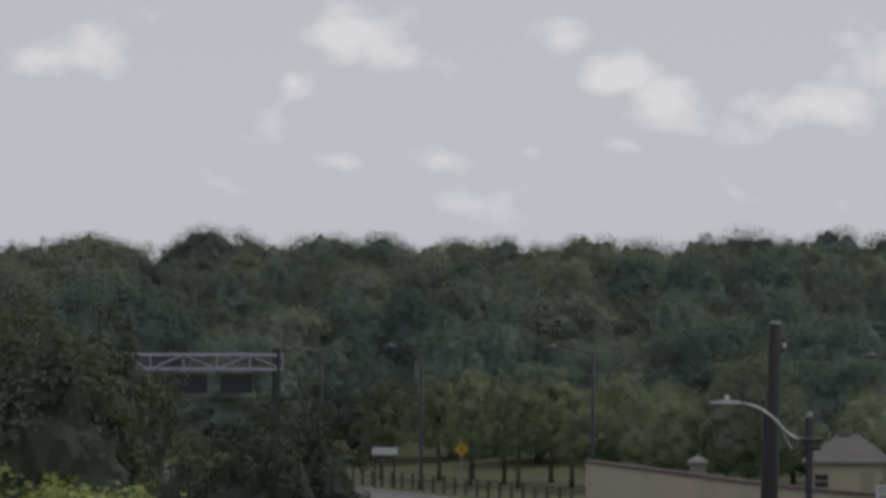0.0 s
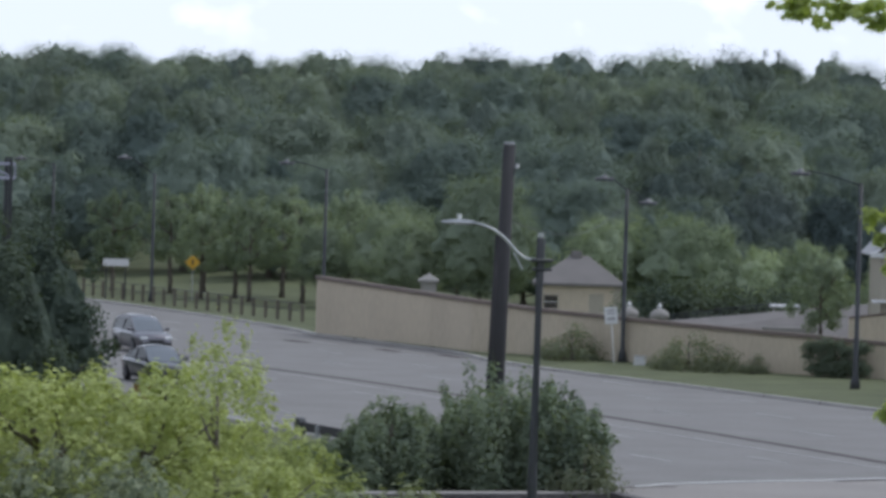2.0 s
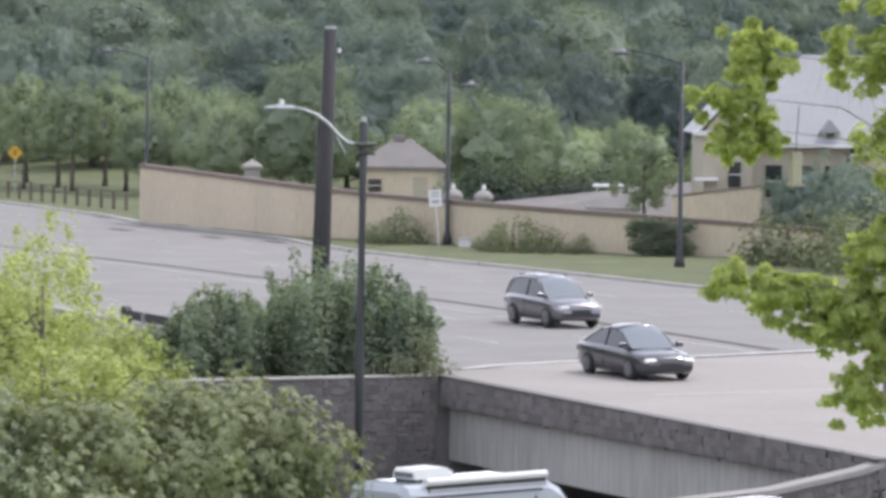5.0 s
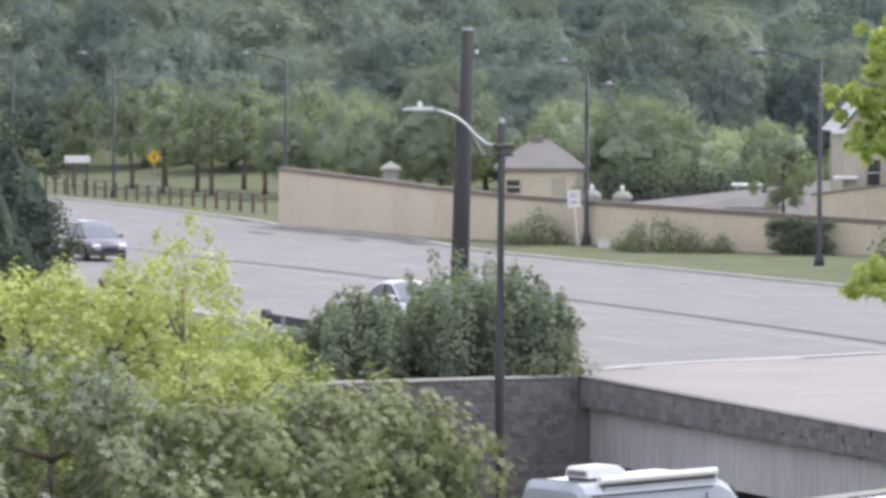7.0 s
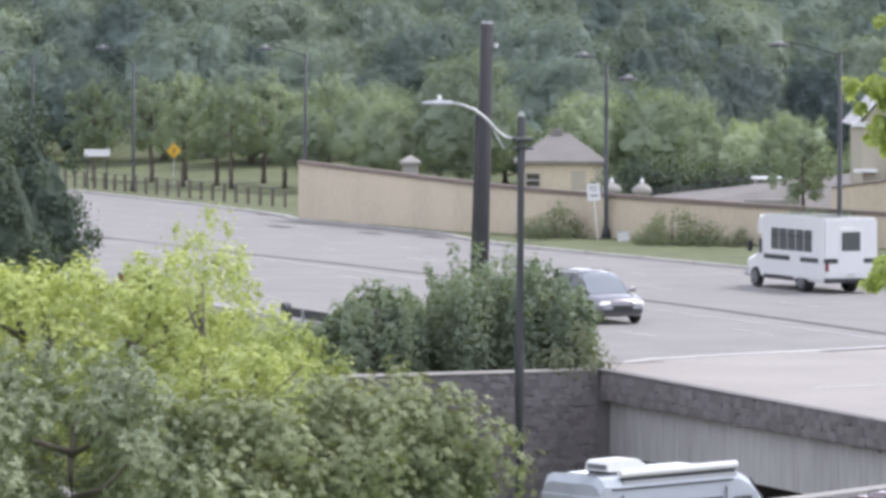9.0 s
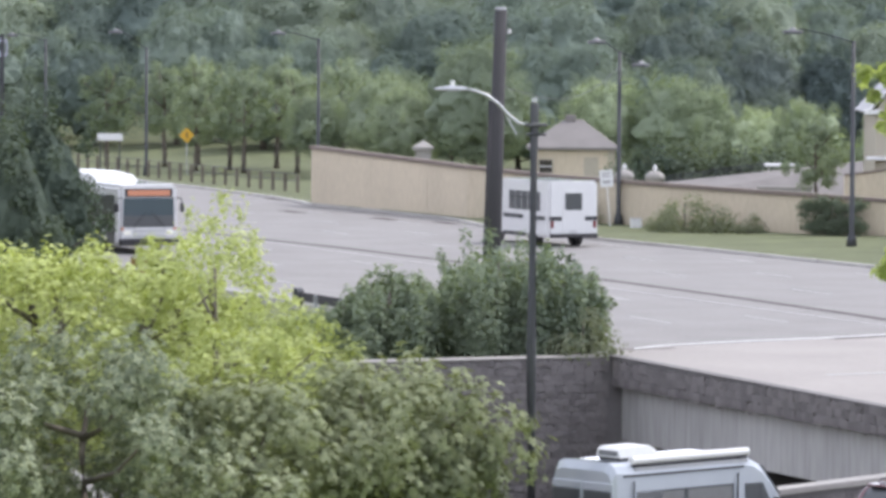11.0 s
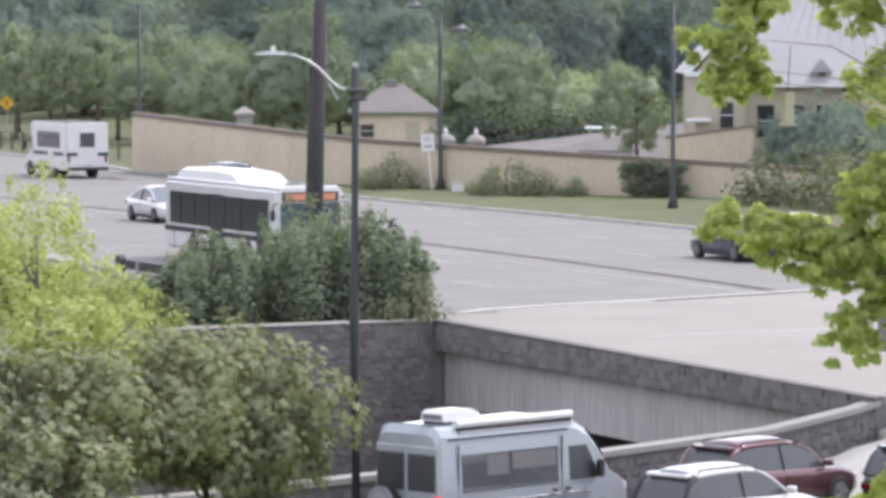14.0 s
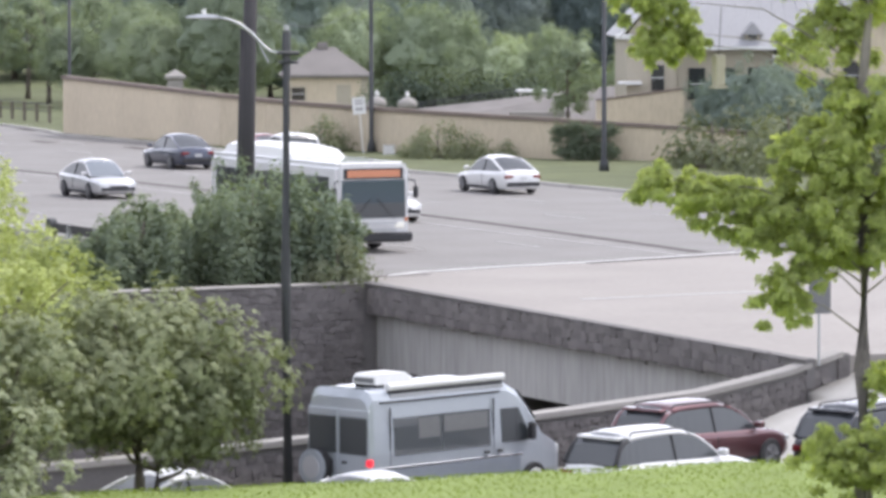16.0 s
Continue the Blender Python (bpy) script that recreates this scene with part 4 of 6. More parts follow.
    tube(bm, [(0, 0, -0.1), at(-0.02, 2.5), at(0.02, 4.6), at(-0.05, 7.0), at(0.1, 9.0), at(0.2, 12.2)], [0.19, 0.15, 0.125, 0.10, 0.06, 0.03], 8)
    for rt, z, dp, _, _ in boughs:
        z0 = max(1.6, min(11.8, z - abs(rt) * 0.22 - 0.4)) if z > 2 else 1.4
        p0, p1 = at(0.0, max(z0, base.z + 0.8)), at(rt, z, dp)
        mid = p0.lerp(p1, 0.5) + Vector((0, 0, 0.12 * abs(rt)))
        tube(bm, [p0, mid, p1], [0.02, 0.012, 0.004], 5)
    part("trunk", bm, M["palebark"], t, smooth=True)
    f = thing("bird_feeder", "pale tube bird feeder hanging from the maple", "feeder", Matrix.Translation(base + at(-2.48, 7.3)))
    part("tube", bx(-0.09, 0.09, -0.09, 0.09, -0.02, 0.52, 0.02), M["cream"], f)
    part("cord", tube(bmesh.new(), [(0, 0, 0.5), (0.05, 0, 1.3)], 0.008, 4), M["black"], f)
    part("perch", bx(-0.12, 0.12, -0.12, 0.12, -0.05, -0.01), M["cream"], f)


maple()

# ---- poles, lamps and signs ----
SX, SY = Vector((0.925, -0.379, 0)), Vector((0.379, 0.925, 0))


def cobra_head(parent, p, way, name="lamp_head"):
    bm = bmesh.new()
    w = Vector(way).normalized()
    s = Vector((-w.y, w.x, 0))
    loft_pts = [(0.0, 0.05, 0.05), (0.15, 0.09, 0.07), (0.4, 0.13, 0.07), (0.62, 0.10, 0.04), (0.68, 0.03, 0.02)]
    rings = []
    for d, a, h in loft_pts:
        c = Vector(p) + w * d
        rings.append([c + s * a, c + s * a * 0.7 + Vector((0, 0, h)), c - s * a * 0.7 + Vector((0, 0, h)), c - s * a, c - s * a * 0.6 - Vector((0, 0, h * 0.6)), c + s * a * 0.6 - Vector((0, 0, h * 0.6))])
    vs = [[bm.verts.new(q) for q in r] for r in rings]
    for a, b in zip(vs, vs[1:]):
        for k in range(6):
            bm.faces.new((a[k], a[(k + 1) % 6], b[(k + 1) % 6], b[k]))
    bm.faces.new(vs[0])
    bm.faces.new(vs[-1][::-1])
    bmesh.ops.recalc_face_normals(bm, faces=bm.faces[:])
    hd = part(name, bm, M["steel"], parent, "grey cobra lamp head")
    part("photocell", disc(bmesh.new(), Vector(p) + w * 0.3 + Vector((0, 0, 0.12)), (0, 0, 1), 0.05, 0.12, 10), M["white"], hd, "small white photocell")
    return hd


def near_lamp():
    g = street_z(-32.5) - 0.1
    t = thing("street_lamp", "tall dark pole with curved steel arm and cobra head", "street lamp", pose(-32.5, 87.3, g))
    top = 7.95 - g
    part("pole", tube(bmesh.new(), [(0.04, 0, -0.2), (0, 0, top * 0.5), (0.04, 0, top - 0.05), (0.04, 0, top)], [0.12, 0.108, 0.095, 0.06], 12), M["black"], t, smooth=True)
    part("finial", disc(bmesh.new(), (0.04, 0, top + 0.04), (0, 0, 1), 0.06, 0.1, 10), M["steel"], t)
    left = -SX
    pts = [left * d + Vector((0.03, 0, z - g)) for d, z in ((-0.25, 7.47), (0.05, 7.46), (0.32, 7.50), (0.52, 7.66), (0.74, 7.90), (0.98, 8.08), (1.25, 8.18), (1.42, 8.21))]
    arm = part("arm", tube(bmesh.new(), pts, 0.032, 8), M["steel"], t, "curved galvanised arm", smooth=True)
    part("brace", tube(bmesh.new(), [left * 0.56 + Vector((0.03, 0, 7.62 - g)), left * 0.36 + Vector((0.03, 0, 7.26 - g))], 0.02, 6), M["steel"], arm)
    part("clamp", bx(-0.15, 0.30, -0.13, 0.13, 7.42 - g, 7.50 - g, 0.02), M["black"], t)
    part("clamp", bx(-0.12, 0.28, -0.10, 0.10, 7.24 - g, 7.30 - g, 0.02), M["black"], t)
    cobra_head(t, pts[-1], left)


near_lamp()


def utility_pole():
    t = thing("utility_pole", "thick dark timber utility pole behind the bushes", "utility pole", pose(-17.1, 126.3, -0.1))
    lean = SX * 0.26
    part("pole", tube(bmesh.new(), [(0, 0, -0.3), lean * 0.5 + Vector((0, 0, 5)), lean + Vector((0, 0, 10.15))], [0.25, 0.22, 0.19], 12), M["wood"], t, smooth=True)
    part("cap", disc(bmesh.new(), lean + Vector((0, 0, 10.19)), (0, 0, 1), 0.17, 0.08, 12), M["steel"], t)
    part("stub_pole", tube(bmesh.new(), [-SX * 0.25 + Vector((0, 0, -0.3)), -SX * 0.04 + Vector((0, 0, 7.4))], [0.09, 0.06], 10), M["wood"], t, smooth=True)
    part("insulator", disc(bmesh.new(), lean + SX * 0.26 + Vector((0, 0, 9.5)), (0, 0, 1), 0.06, 0.14, 10), M["white"], t)
    part("bracket", tube(bmesh.new(), [lean + Vector((0, 0, 9.4)), lean + SX * 0.28 + Vector((0, 0, 9.45))], 0.02, 6), M["steel"], t)
    p0 = Vector((-17.1, 126.3, 7.75)) + SX * 0.3
    p1 = Vector((18.1, 194.75, 7.7))
    c = thing("cable", "thin black overhead cable", "cable")
    pts = [p0.lerp(p1, k / 12) - Vector((0, 0, 0.9 * math.sin(math.pi * k / 12))) for k in range(13)]
    part("wire", tube(bmesh.new(), pts, 0.014, 5), M["black"], c)


utility_pole()


def road_lamp(x, y, height, heads):
    t = thing("street_lamp", "slim dark painted street lamp on the far verge", "street lamp", pose(x, y, ground_z(x, y)), "street lamps on the far verge")
    part("pole", tube(bmesh.new(), [(0, 0, -0.2), (0, 0, 0.35), (0, 0, 0.6), (0, 0, height)], [0.26, 0.2, 0.115, 0.085], 10), M["black"], t, smooth=True)
    for dx, dz in heads:
        s = 1 if dx > 0 else -1
        a = part("arm", tube(bmesh.new(), [Vector((0, 0, height - 0.1)), SX * dx * 0.5 + Vector((0, 0, height + dz * 0.5 + 0.1)), SX * (dx - 0.3 * s) + Vector((0, 0, height + dz + 0.1))], 0.032, 6), M["black"], t)
        c = SX * dx + Vector((0, 0, height + dz))
        d = disc(bmesh.new(), c, (0, 0, 1), 0.44, 0.10, 14)
        bmesh.ops.create_cone(d, cap_ends=True, segments=12, radius1=0.22, radius2=0.05, depth=0.16, matrix=Matrix.Translation(c + Vector((0, 0, 0.11))))
        part("lamp_head", d, M["lampgrey"], a, "flat grey dish lamp head")
        # A black disc is added as the shade beneath the lamp dish.
        part("reflector", disc(bmesh.new(), c - Vector((0, 0, 0.085)), (0, 0, 1), 0.41, 0.07, 14), M["black"], a, "dark ring for the shaded underside")


road_lamp(18.1, 194.75, 8.2, ((1.0, -0.63), (-1.1, 0.45)))
road_lamp(19.07, 172.66, 8.8, ((-2.6, 0.38),))
road_lamp(21.0, 243.0, 8.6, ((-2.3, 0.3),))
road_lamp(18.96, 268.1, 8.0, ((-1.9, 0.95),))
road_lamp(21.3, 297.0, 8.4, ((-2.3, 0.3),))

YELLOW = mat("yellow_sign_face", (0.62, 0.36, 0.02), 0.5, var=0.08)


def signs():
    t = thing("road_sign", "yellow diamond warning sign on a thin post", "road sign", pose(21.97, 269.1, ground_z(22.0, 269.1) - 0.2, 0, 0, -20))
    part("post", tube(bmesh.new(), [(0, 0.03, -0.2), (0, 0.03, 3.1)], 0.035, 6), M["steel"], t)
    bm = bx(-0.34, 0.34, -0.012, 0.012, -0.34, 0.34)
    bmesh.ops.rotate(bm, verts=bm.verts[:], cent=(0, 0, 0), matrix=Matrix.Rotation(radians(45), 3, "Y"))
    bmesh.ops.translate(bm, verts=bm.verts[:], vec=(0, -0.02, 2.62))
    face = part("face", bm, YELLOW, t)
    part("symbol", bx(-0.05, 0.05, -0.042, -0.033, 2.45, 2.8), M["black"], face)
    t = thing("speed_sign", "white rectangular traffic sign on a leaning pale post", "road sign", pose(17.2, 193.7, ground_z(17.2, 193.7), 0, -5.0, -22))
    part("post", tube(bmesh.new(), [(0, 0.03, -0.2), (0, 0.03, 2.65)], 0.03, 6), M["white"], t)
    f = part("face", bx(-0.31, 0.31, -0.012, 0.012, 1.85, 2.65, 0.004), M["white"], t)
    for z0, z1 in ((2.45, 2.53), (2.31, 2.38), (2.02, 2.16)):
        part("mark", bx(-0.18, 0.18, -0.02, -0.013, z0, z1), TRIM_DARK, f)
    t = thing("road_sign", "grey-backed sign on a post at the wall's end", "road sign", pose(-16.0, 93.5, -0.1, 0, 0, -10))
    part("post", tube(bmesh.new(), [(0, 0, -0.2), (0, 0, 1.9)], 0.035, 6), M["steel"], t)
    part("plate", bx(-0.28, 0.28, -0.05, -0.035, 1.05, 1.95, 0.004), M["lampgrey"], t)
    t = thing("utility_box", "small white utility box at the wall's foot", "utility box", pose(17.75, 192.0, ground_z(17.75, 192.0), 0, 0, -22))
    part("box", bx(-0.27, 0.27, -0.2, 0.2, -0.05, 0.38, 0.03), M["white"], t)
    part("lid", bx(-0.29, 0.29, -0.22, 0.22, 0.38, 0.43, 0.01), M["steel"], t)
    t = thing("barricade", "weathered red-brown board barricade beside the road", "barricade", pose(-16.9, 160.5, ground_z(-16.9, 160.5), 0, 0, -18))
    part("board", bx(-0.42, 0.42, -0.03, 0.03, 0.70, 0.98, 0.01), M["rust"], t)
    part("board", bx(-0.42, 0.42, -0.03, 0.03, 0.34, 0.56, 0.01), M["rust"], t)
    for x in (-0.36, 0.36):
        part("leg", bx(x - 0.05, x + 0.05, 0.03, 0.09, -0.1, 1.05), M["wood"], t)
    t = thing("guard_rail", "dark steel guard rail ending in a rounded black nose", "guard rail")
    p = [(-18.05, 138.6 - 2.4 * i) for i in range(7)]
    bm = bmesh.new()
    loftp = []
    for x, y in ((-18.05, 140.2), (-18.05, 123)):
        loftp.append([(x - 0.04, y, 0.42), (x + 0.05, y, 0.50), (x - 0.02, y, 0.57), (x + 0.05, y, 0.64), (x - 0.04, y, 0.73), (x - 0.07, y, 0.73), (x - 0.07, y, 0.42)])
    vs = [[bm.verts.new(q) for q in r] for r in loftp]
    for k in range(7):
        bm.faces.new((vs[0][k], vs[0][(k + 1) % 7], vs[1][(k + 1) % 7], vs[1][k]))
    bm.faces.new(vs[0])
    bm.faces.new(vs[1][::-1])
    part("beam", bm, M["wood"], t)
    part("nose", disc(bmesh.new(), (-18.08, 140.45, 0.56), (1, 0, 0), 0.30, 0.22, 16), M["black"], t, "round black end piece")
    for x, y in p:
        part("post", bx(x - 0.16, x - 0.07, y - 0.08, y + 0.08, -0.3, 0.7), M["steel"], t)


TRIM_DARK = mat("faded_sign_marks", (0.34, 0.33, 0.33), 0.6, var=0.1)
signs()


def gantry():
    t = thing("sign_gantry", "grey steel truss sign gantry across the road", "gantry")
    y = 291.0
    for z in (7.5, 8.45):
        for dy in (-0.5, 0.5):
            part("chord", bx(-4.0, 16.6, y + dy - 0.09, y + dy + 0.09, z - 0.10, z + 0.10, 0.02), M["truss"], t)
    n = 9
    for i in range(n):
        x0, x1 = -4.0 + 20.6 * i / n, -4.0 + 20.6 * (i + 1) / n
        part("brace", tube(bmesh.new(), [(x0, y - 0.5, 7.5 if i % 2 else 8.45), (x1, y - 0.5, 8.45 if i % 2 else 7.5)], 0.07, 6), M["truss"], t)
        part("brace", tube(bmesh.new(), [(x1, y - 0.5, 7.5), (x1, y - 0.5, 8.45)], 0.06, 6), M["truss"], t)
    for x in (-3.6, 16.3):
        for dy in (-0.5, 0.5):
            part("column", tube(bmesh.new(), [(x, y + dy, -0.3), (x, y + dy, 8.9)], 0.14, 8), M["black"], t)
    for x0 in (9.5, 12.6):
        part("sign_panel", bx(x0, x0 + 2.2, y + 0.6, y + 0.68, 5.9, 7.2, 0.02), M["black"], t, "dark back of a sign panel")


gantry()


def fence():
    t = thing("fence", "low dark post fence with thin rails along the verge", "fence")
    for i in range(25):
        y = 239.0 + 2.05 * i
        part("post", bx(18.2, 18.36, y - 0.08, y + 0.08, 0.0, 1.15 + 0.05 * ((i * 7) % 3), 0.015), M["bark"], t)
    for z in (0.65, 1.05):
        part("rail", tube(bmesh.new(), [(18.28, 239.0, z + 0.15), (18.28, 288.2, z + 0.15)], 0.022, 5), M["black"], t)


fence()


def hip_roof(bm, a, b, z0, z1, ridge=0.0, over=0.3):
    """Hip roof over a rectangle of half sizes a, b, with a ridge of half length ridge along x."""
    e = [bm.verts.new(p) for p in ((-a - over, -b - over, z0), (a + over, -b - over, z0), (a + over, b + over, z0), (-a - over, b + over, z0))]
    f = [bm.verts.new(p) for p in ((-a - over, -b - over, z0 - 0.15), (a + over, -b - over, z0 - 0.15), (a + over, b + over, z0 - 0.15), (-a - over, b + over, z0 - 0.15))]
    r0, r1 = bm.verts.new((-ridge, 0, z1)), bm.verts.new((ridge + 0.01, 0, z1))
    for q in ((e[0], e[1], r1, r0), (e[1], e[2], r1), (e[2], e[3], r0, r1), (e[3], e[0], r0)):
        bm.faces.new(q)
    for i in range(4):
        j = (i + 1) % 4
        bm.faces.new((f[i], f[j], e[j], e[i]))
    bm.faces.new(f[::-1])
    bmesh.ops.recalc_face_normals(bm, faces=bm.faces[:])
    return bm


def gable(x0, x1, y0, y1, eave, peak, foot=None):
    """A block with a gabled end, its ridge along y; with no foot it is a roof alone."""
    bm = bmesh.new()
    xm = (x0 + x1) / 2
    out = [(x0, eave), (x1, eave), (xm, peak)] if foot is None else [(x0, foot), (x1, foot), (x1, eave), (xm, peak), (x0, eave)]
    fa, fb = [bm.verts.new((x, y0, z)) for x, z in out], [bm.verts.new((x, y1, z)) for x, z in out]
    bm.faces.new(fa)
    bm.faces.new(fb[::-1])
    for i in range(len(out)):
        j = (i + 1) % len(out)
        bm.faces.new((fa[i], fb[i], fb[j], fa[j]))
    bmesh.ops.recalc_face_normals(bm, faces=bm.faces[:])
    return bm


def window(parent, x, y, z, w, h, glass=None, facing=-1):
    fr = part("window", bx(x - w / 2 - 0.07, x + w / 2 + 0.07, y - 0.05, y + 0.02, z - 0.07, z + h + 0.07, 0.01), M["cream"], parent)
    part("pane", bx(x - w / 2, x + w / 2, y - 0.07, y - 0.045, z, z + h), DARK_PANE, fr)
    part("glazing_bar", bx(x - w / 2, x + w / 2, y - 0.085, y - 0.07, z + h / 2 - 0.02, z + h / 2 + 0.02), M["white"], fr)
    return fr


DARK_PANE = glass_mat("window_glass", (0.02, 0.022, 0.025), 0.1)


def houses():
    g = thing("gatehouse", "small tan gatehouse with grey hipped shingle roof", "building", pose(31.2, 229.9, 0.2, 0, 0, -22.3))
    part("wall", bx(-2.25, 2.25, -2.0, 2.0, -0.3, 2.72), M["stucco"], g)
    part("roof", hip_roof(bmesh.new(), 2.25, 2.0, 2.75, 4.25, 0.5), M["roof"], g)
    part("finial", bx(-0.45, 0.15, -0.25, 0.25, 4.1, 4.5, 0.05), M["roof"], g)
    window(g, -1.55, -2.0, 1.35, 0.72, 0.7)
    part("door", bx(0.55, 1.35, -2.04, -1.98, -0.2, 2.2), M["cream"], g)
    part("pilaster", bx(1.9, 2.28, -2.06, -1.96, -0.2, 2.7), M["cream"], g)
    p = thing("gate_pillar", "stone gate pillar with pale pyramid cap", "pillar", pose(24.0, 234.3, 0.25, 0, 0, -22))
    part("shaft", bx(-0.45, 0.45, -0.45, 0.45, -0.3, 2.45, 0.03), M["cap"], p)
    part("cap", hip_roof(bmesh.new(), 0.4, 0.4, 2.58, 2.95, 0.0, 0.2), M["cap"], p)
    for x, y in ((23.4, 205.8), (24.2, 203.9)):
        u = thing("urn", "domed stone urn with a white finial on a pillar", "urn", pose(x, y, 0.05), "urns behind the wall")
        part("pedestal", bx(-0.38, 0.38, -0.38, 0.38, -0.3, 1.85, 0.03), M["cap"], u)
        bm = bmesh.new()
        tube(bm, [(0, 0, z) for z in (1.85, 1.95, 2.1, 2.25, 2.38, 2.42)], [0.36, 0.48, 0.50, 0.42, 0.25, 0.1], 14)
        part("dome", bm, M["cap"], u, smooth=True)
        part("finial", tube(bmesh.new(), [(0, 0, 2.40), (0, 0, 2.55), (0, 0, 2.72)], [0.1, 0.13, 0.03], 8), M["white"], u)
    # low roof and terrace wall between the wall and the house
    s = thing("long_shed", "low building with grey sloping roof and handrail", "building", pose(37.0, 205.0, 0, 0, 0, -22.3))
    part("wall", bx(-9.6, -0.8, -2.2, -0.2, -0.3, 1.1), M["cream"], s)
    part("roof", panel([(-11.2, -3.4, 1.0), (-0.4, -3.4, 1.15), (-0.4, 0.0, 2.85), (-10.6, 0.0, 1.72)], 0.12), M["roof"], s)
    part("step", bx(-6.2, -3.4, -3.3, -2.9, 1.25, 1.62, 0.02), M["cap"], s, "pale stone step edge")
    part("handrail", tube(bmesh.new(), [(-10.6, 0.0, 1.98), (-5.6, 0.0, 2.68)], 0.035, 6), M["black"], s)
    part("handrail", tube(bmesh.new(), [(-10.6, 0.0, 1.84), (-5.6, 0.0, 2.50)], 0.025, 6), M["black"], s)
    for i in range(9):
        x, z = -10.5 + 0.6 * i, 1.72 + 0.084 * i
        part("baluster", bx(x, x + 0.05, -0.02, 0.02, z, z + 0.26), M["black"], s)
    for x, y, z, w in ((33.1, 208, 2.42, 0.75),):
        c = thing("canopy", "flat white canopy roof on posts", "canopy", pose(x, y, 0.2, 0, 0, -22))
        part("roof", bx(-w, w, -0.8, 0.8, z - 0.14, z, 0.02), M["white"], c)
        for a in (-w + 0.2, w - 0.2):
            part("post", bx(a - 0.06, a + 0.06, -0.06, 0.06, -0.3, z - 0.14), M["white"], c)
    h = thing("house", "cream house with pale metal hipped roof, dormer and tan gabled wing", "house", pose(36.2, 184.8, 0.0, 0, 0, -22.3))
    part("wall", bx(-6.3, 4.0, 0.4, 8, -0.3, 5.15), M["cream"], h, "cream boarded wall")
    roof = part("roof", hip_roof(bmesh.new(), 5.2, 4.0, 5.2, 9.4, 2.4, 0.45), M["metalroof"], h)
    roof.matrix_basis = pose(-1.2, 4.2, 0)
    for k in range(14):
        x = -6.2 + 0.75 * k
        part("seam", tube(bmesh.new(), [(x + 1.2, -4.35, 5.24), (0.46 * (x + 1.2), -0.1, 9.36)], 0.03, 4), M["metalroof"], roof)
    part("gutter", bx(-6.35, -1.2, -0.36, -0.24, 5.06, 5.2), M["white"], h)
    part("downpipe", tube(bmesh.new(), [(-1.6, 0.3, 5.1), (-1.6, 0.3, 0.0)], 0.05, 6), M["black"], h)
    for x in (-5.3, -3.9, -2.5):
        window(h, x, 0.4, 2.7, 0.8, 1.5)
    d = part("dormer", bx(-3.05, -2.35, 0.1, 2.2, 5.25, 5.85), M["cream"], h)
    part("dormer_roof", gable(-3.2, -2.2, -0.1, 2.6, 5.75, 6.35), M["metalroof"], d)
    part("pane", bx(-2.9, -2.5, 0.05, 0.1, 5.35, 5.8), DARK_PANE, d)
    # tan gabled wing
    wg = part("wing", gable(-1.4, 5.8, -1.0, 7.5, 4.75, 7.3, -0.3), M["stucco"], h, "tan stucco gabled wing")
    for p in ([(-1.85, -1.4, 4.55), (2.2, -1.4, 7.42), (2.2, 7.8, 7.42), (-1.85, 7.8, 4.55)], [(2.2, -1.4, 7.42), (6.25, -1.4, 4.55), (6.25, 7.8, 4.55), (2.2, 7.8, 7.42)]):
        part("wing_roof", panel(p, 0.14), M["metalroof"], wg)
    part("eave_return", bx(-1.9, -0.75, -1.45, -1.05, 4.62, 4.8, 0.02), M["white"], wg, "white eave return")
    window(wg, 1.9, -1.0, 3.2, 0.9, 1.3)
    # gabled bay with its cornice
    bay = part("bay", gable(-8.65, -6.35, -0.2, 6.0, 5.75, 7.25, -0.3), M["cream"], h, "cream gabled bay with white cornice")
    for p in ([(-9.1, -0.4, 5.68), (-7.5, -0.4, 7.42), (-7.5, 6.2, 7.42), (-9.1, 6.2, 5.68)], [(-7.5, -0.4, 7.42), (-5.9, -0.4, 5.68), (-5.9, 6.2, 5.68), (-7.5, 6.2, 7.42)]):
        part("bay_roof", panel(p, 0.10), M["metalroof"], bay)
    for x0, x1 in ((-9.1, -7.5), (-5.9, -7.5)):
        part("bargeboard", tube(bmesh.new(), [(x0, -0.42, 5.6), (x1, -0.42, 7.36)], 0.07, 4), M["white"], bay)
    part("cornice", bx(-9.2, -8.4, -0.45, -0.2, 5.55, 5.8, 0.03), M["white"], bay)
    part("cornice", bx(-6.6, -5.8, -0.45, -0.2, 5.55, 5.8, 0.03), M["white"], bay)
    part("balcony", bx(-9.1, -8.0, -0.9, -0.2, 3.45, 3.6, 0.02), M["white"], bay, "small white ledge")
    window(bay, -7.2, -0.2, 3.15, 0.62, 1.2)
    for x in (-8.0, -6.6):
        part("pilaster", bx(x - 0.07, x + 0.07, -0.25, -0.19, 2.6, 4.5), M["cream"], bay)
    w = thing("terrace_wall", "tan terrace wall with a thin cap before the house", "wall", pose(31.4, 185.2, 0, 0, 0, -22.3))
    for nm, lo, hi, t, mt in (("panel", None, 0.0, 0.15, "stucco"), ("cap", 0.0, 0.09, 0.21, "wallcap")):
        bm = bmesh.new()
        q = [[bm.verts.new((x, y, z)) for y, z in ((-t, -0.3 if lo is None else zt), (t, -0.3 if lo is None else zt), (t, zt + hi), (-t, zt + hi))] for x, zt in ((-5.6, 2.72), (-1.5, 3.24))]
        for k in range(4):
            bm.faces.new((q[0][k], q[0][(k + 1) % 4], q[1][(k + 1) % 4], q[1][k]))
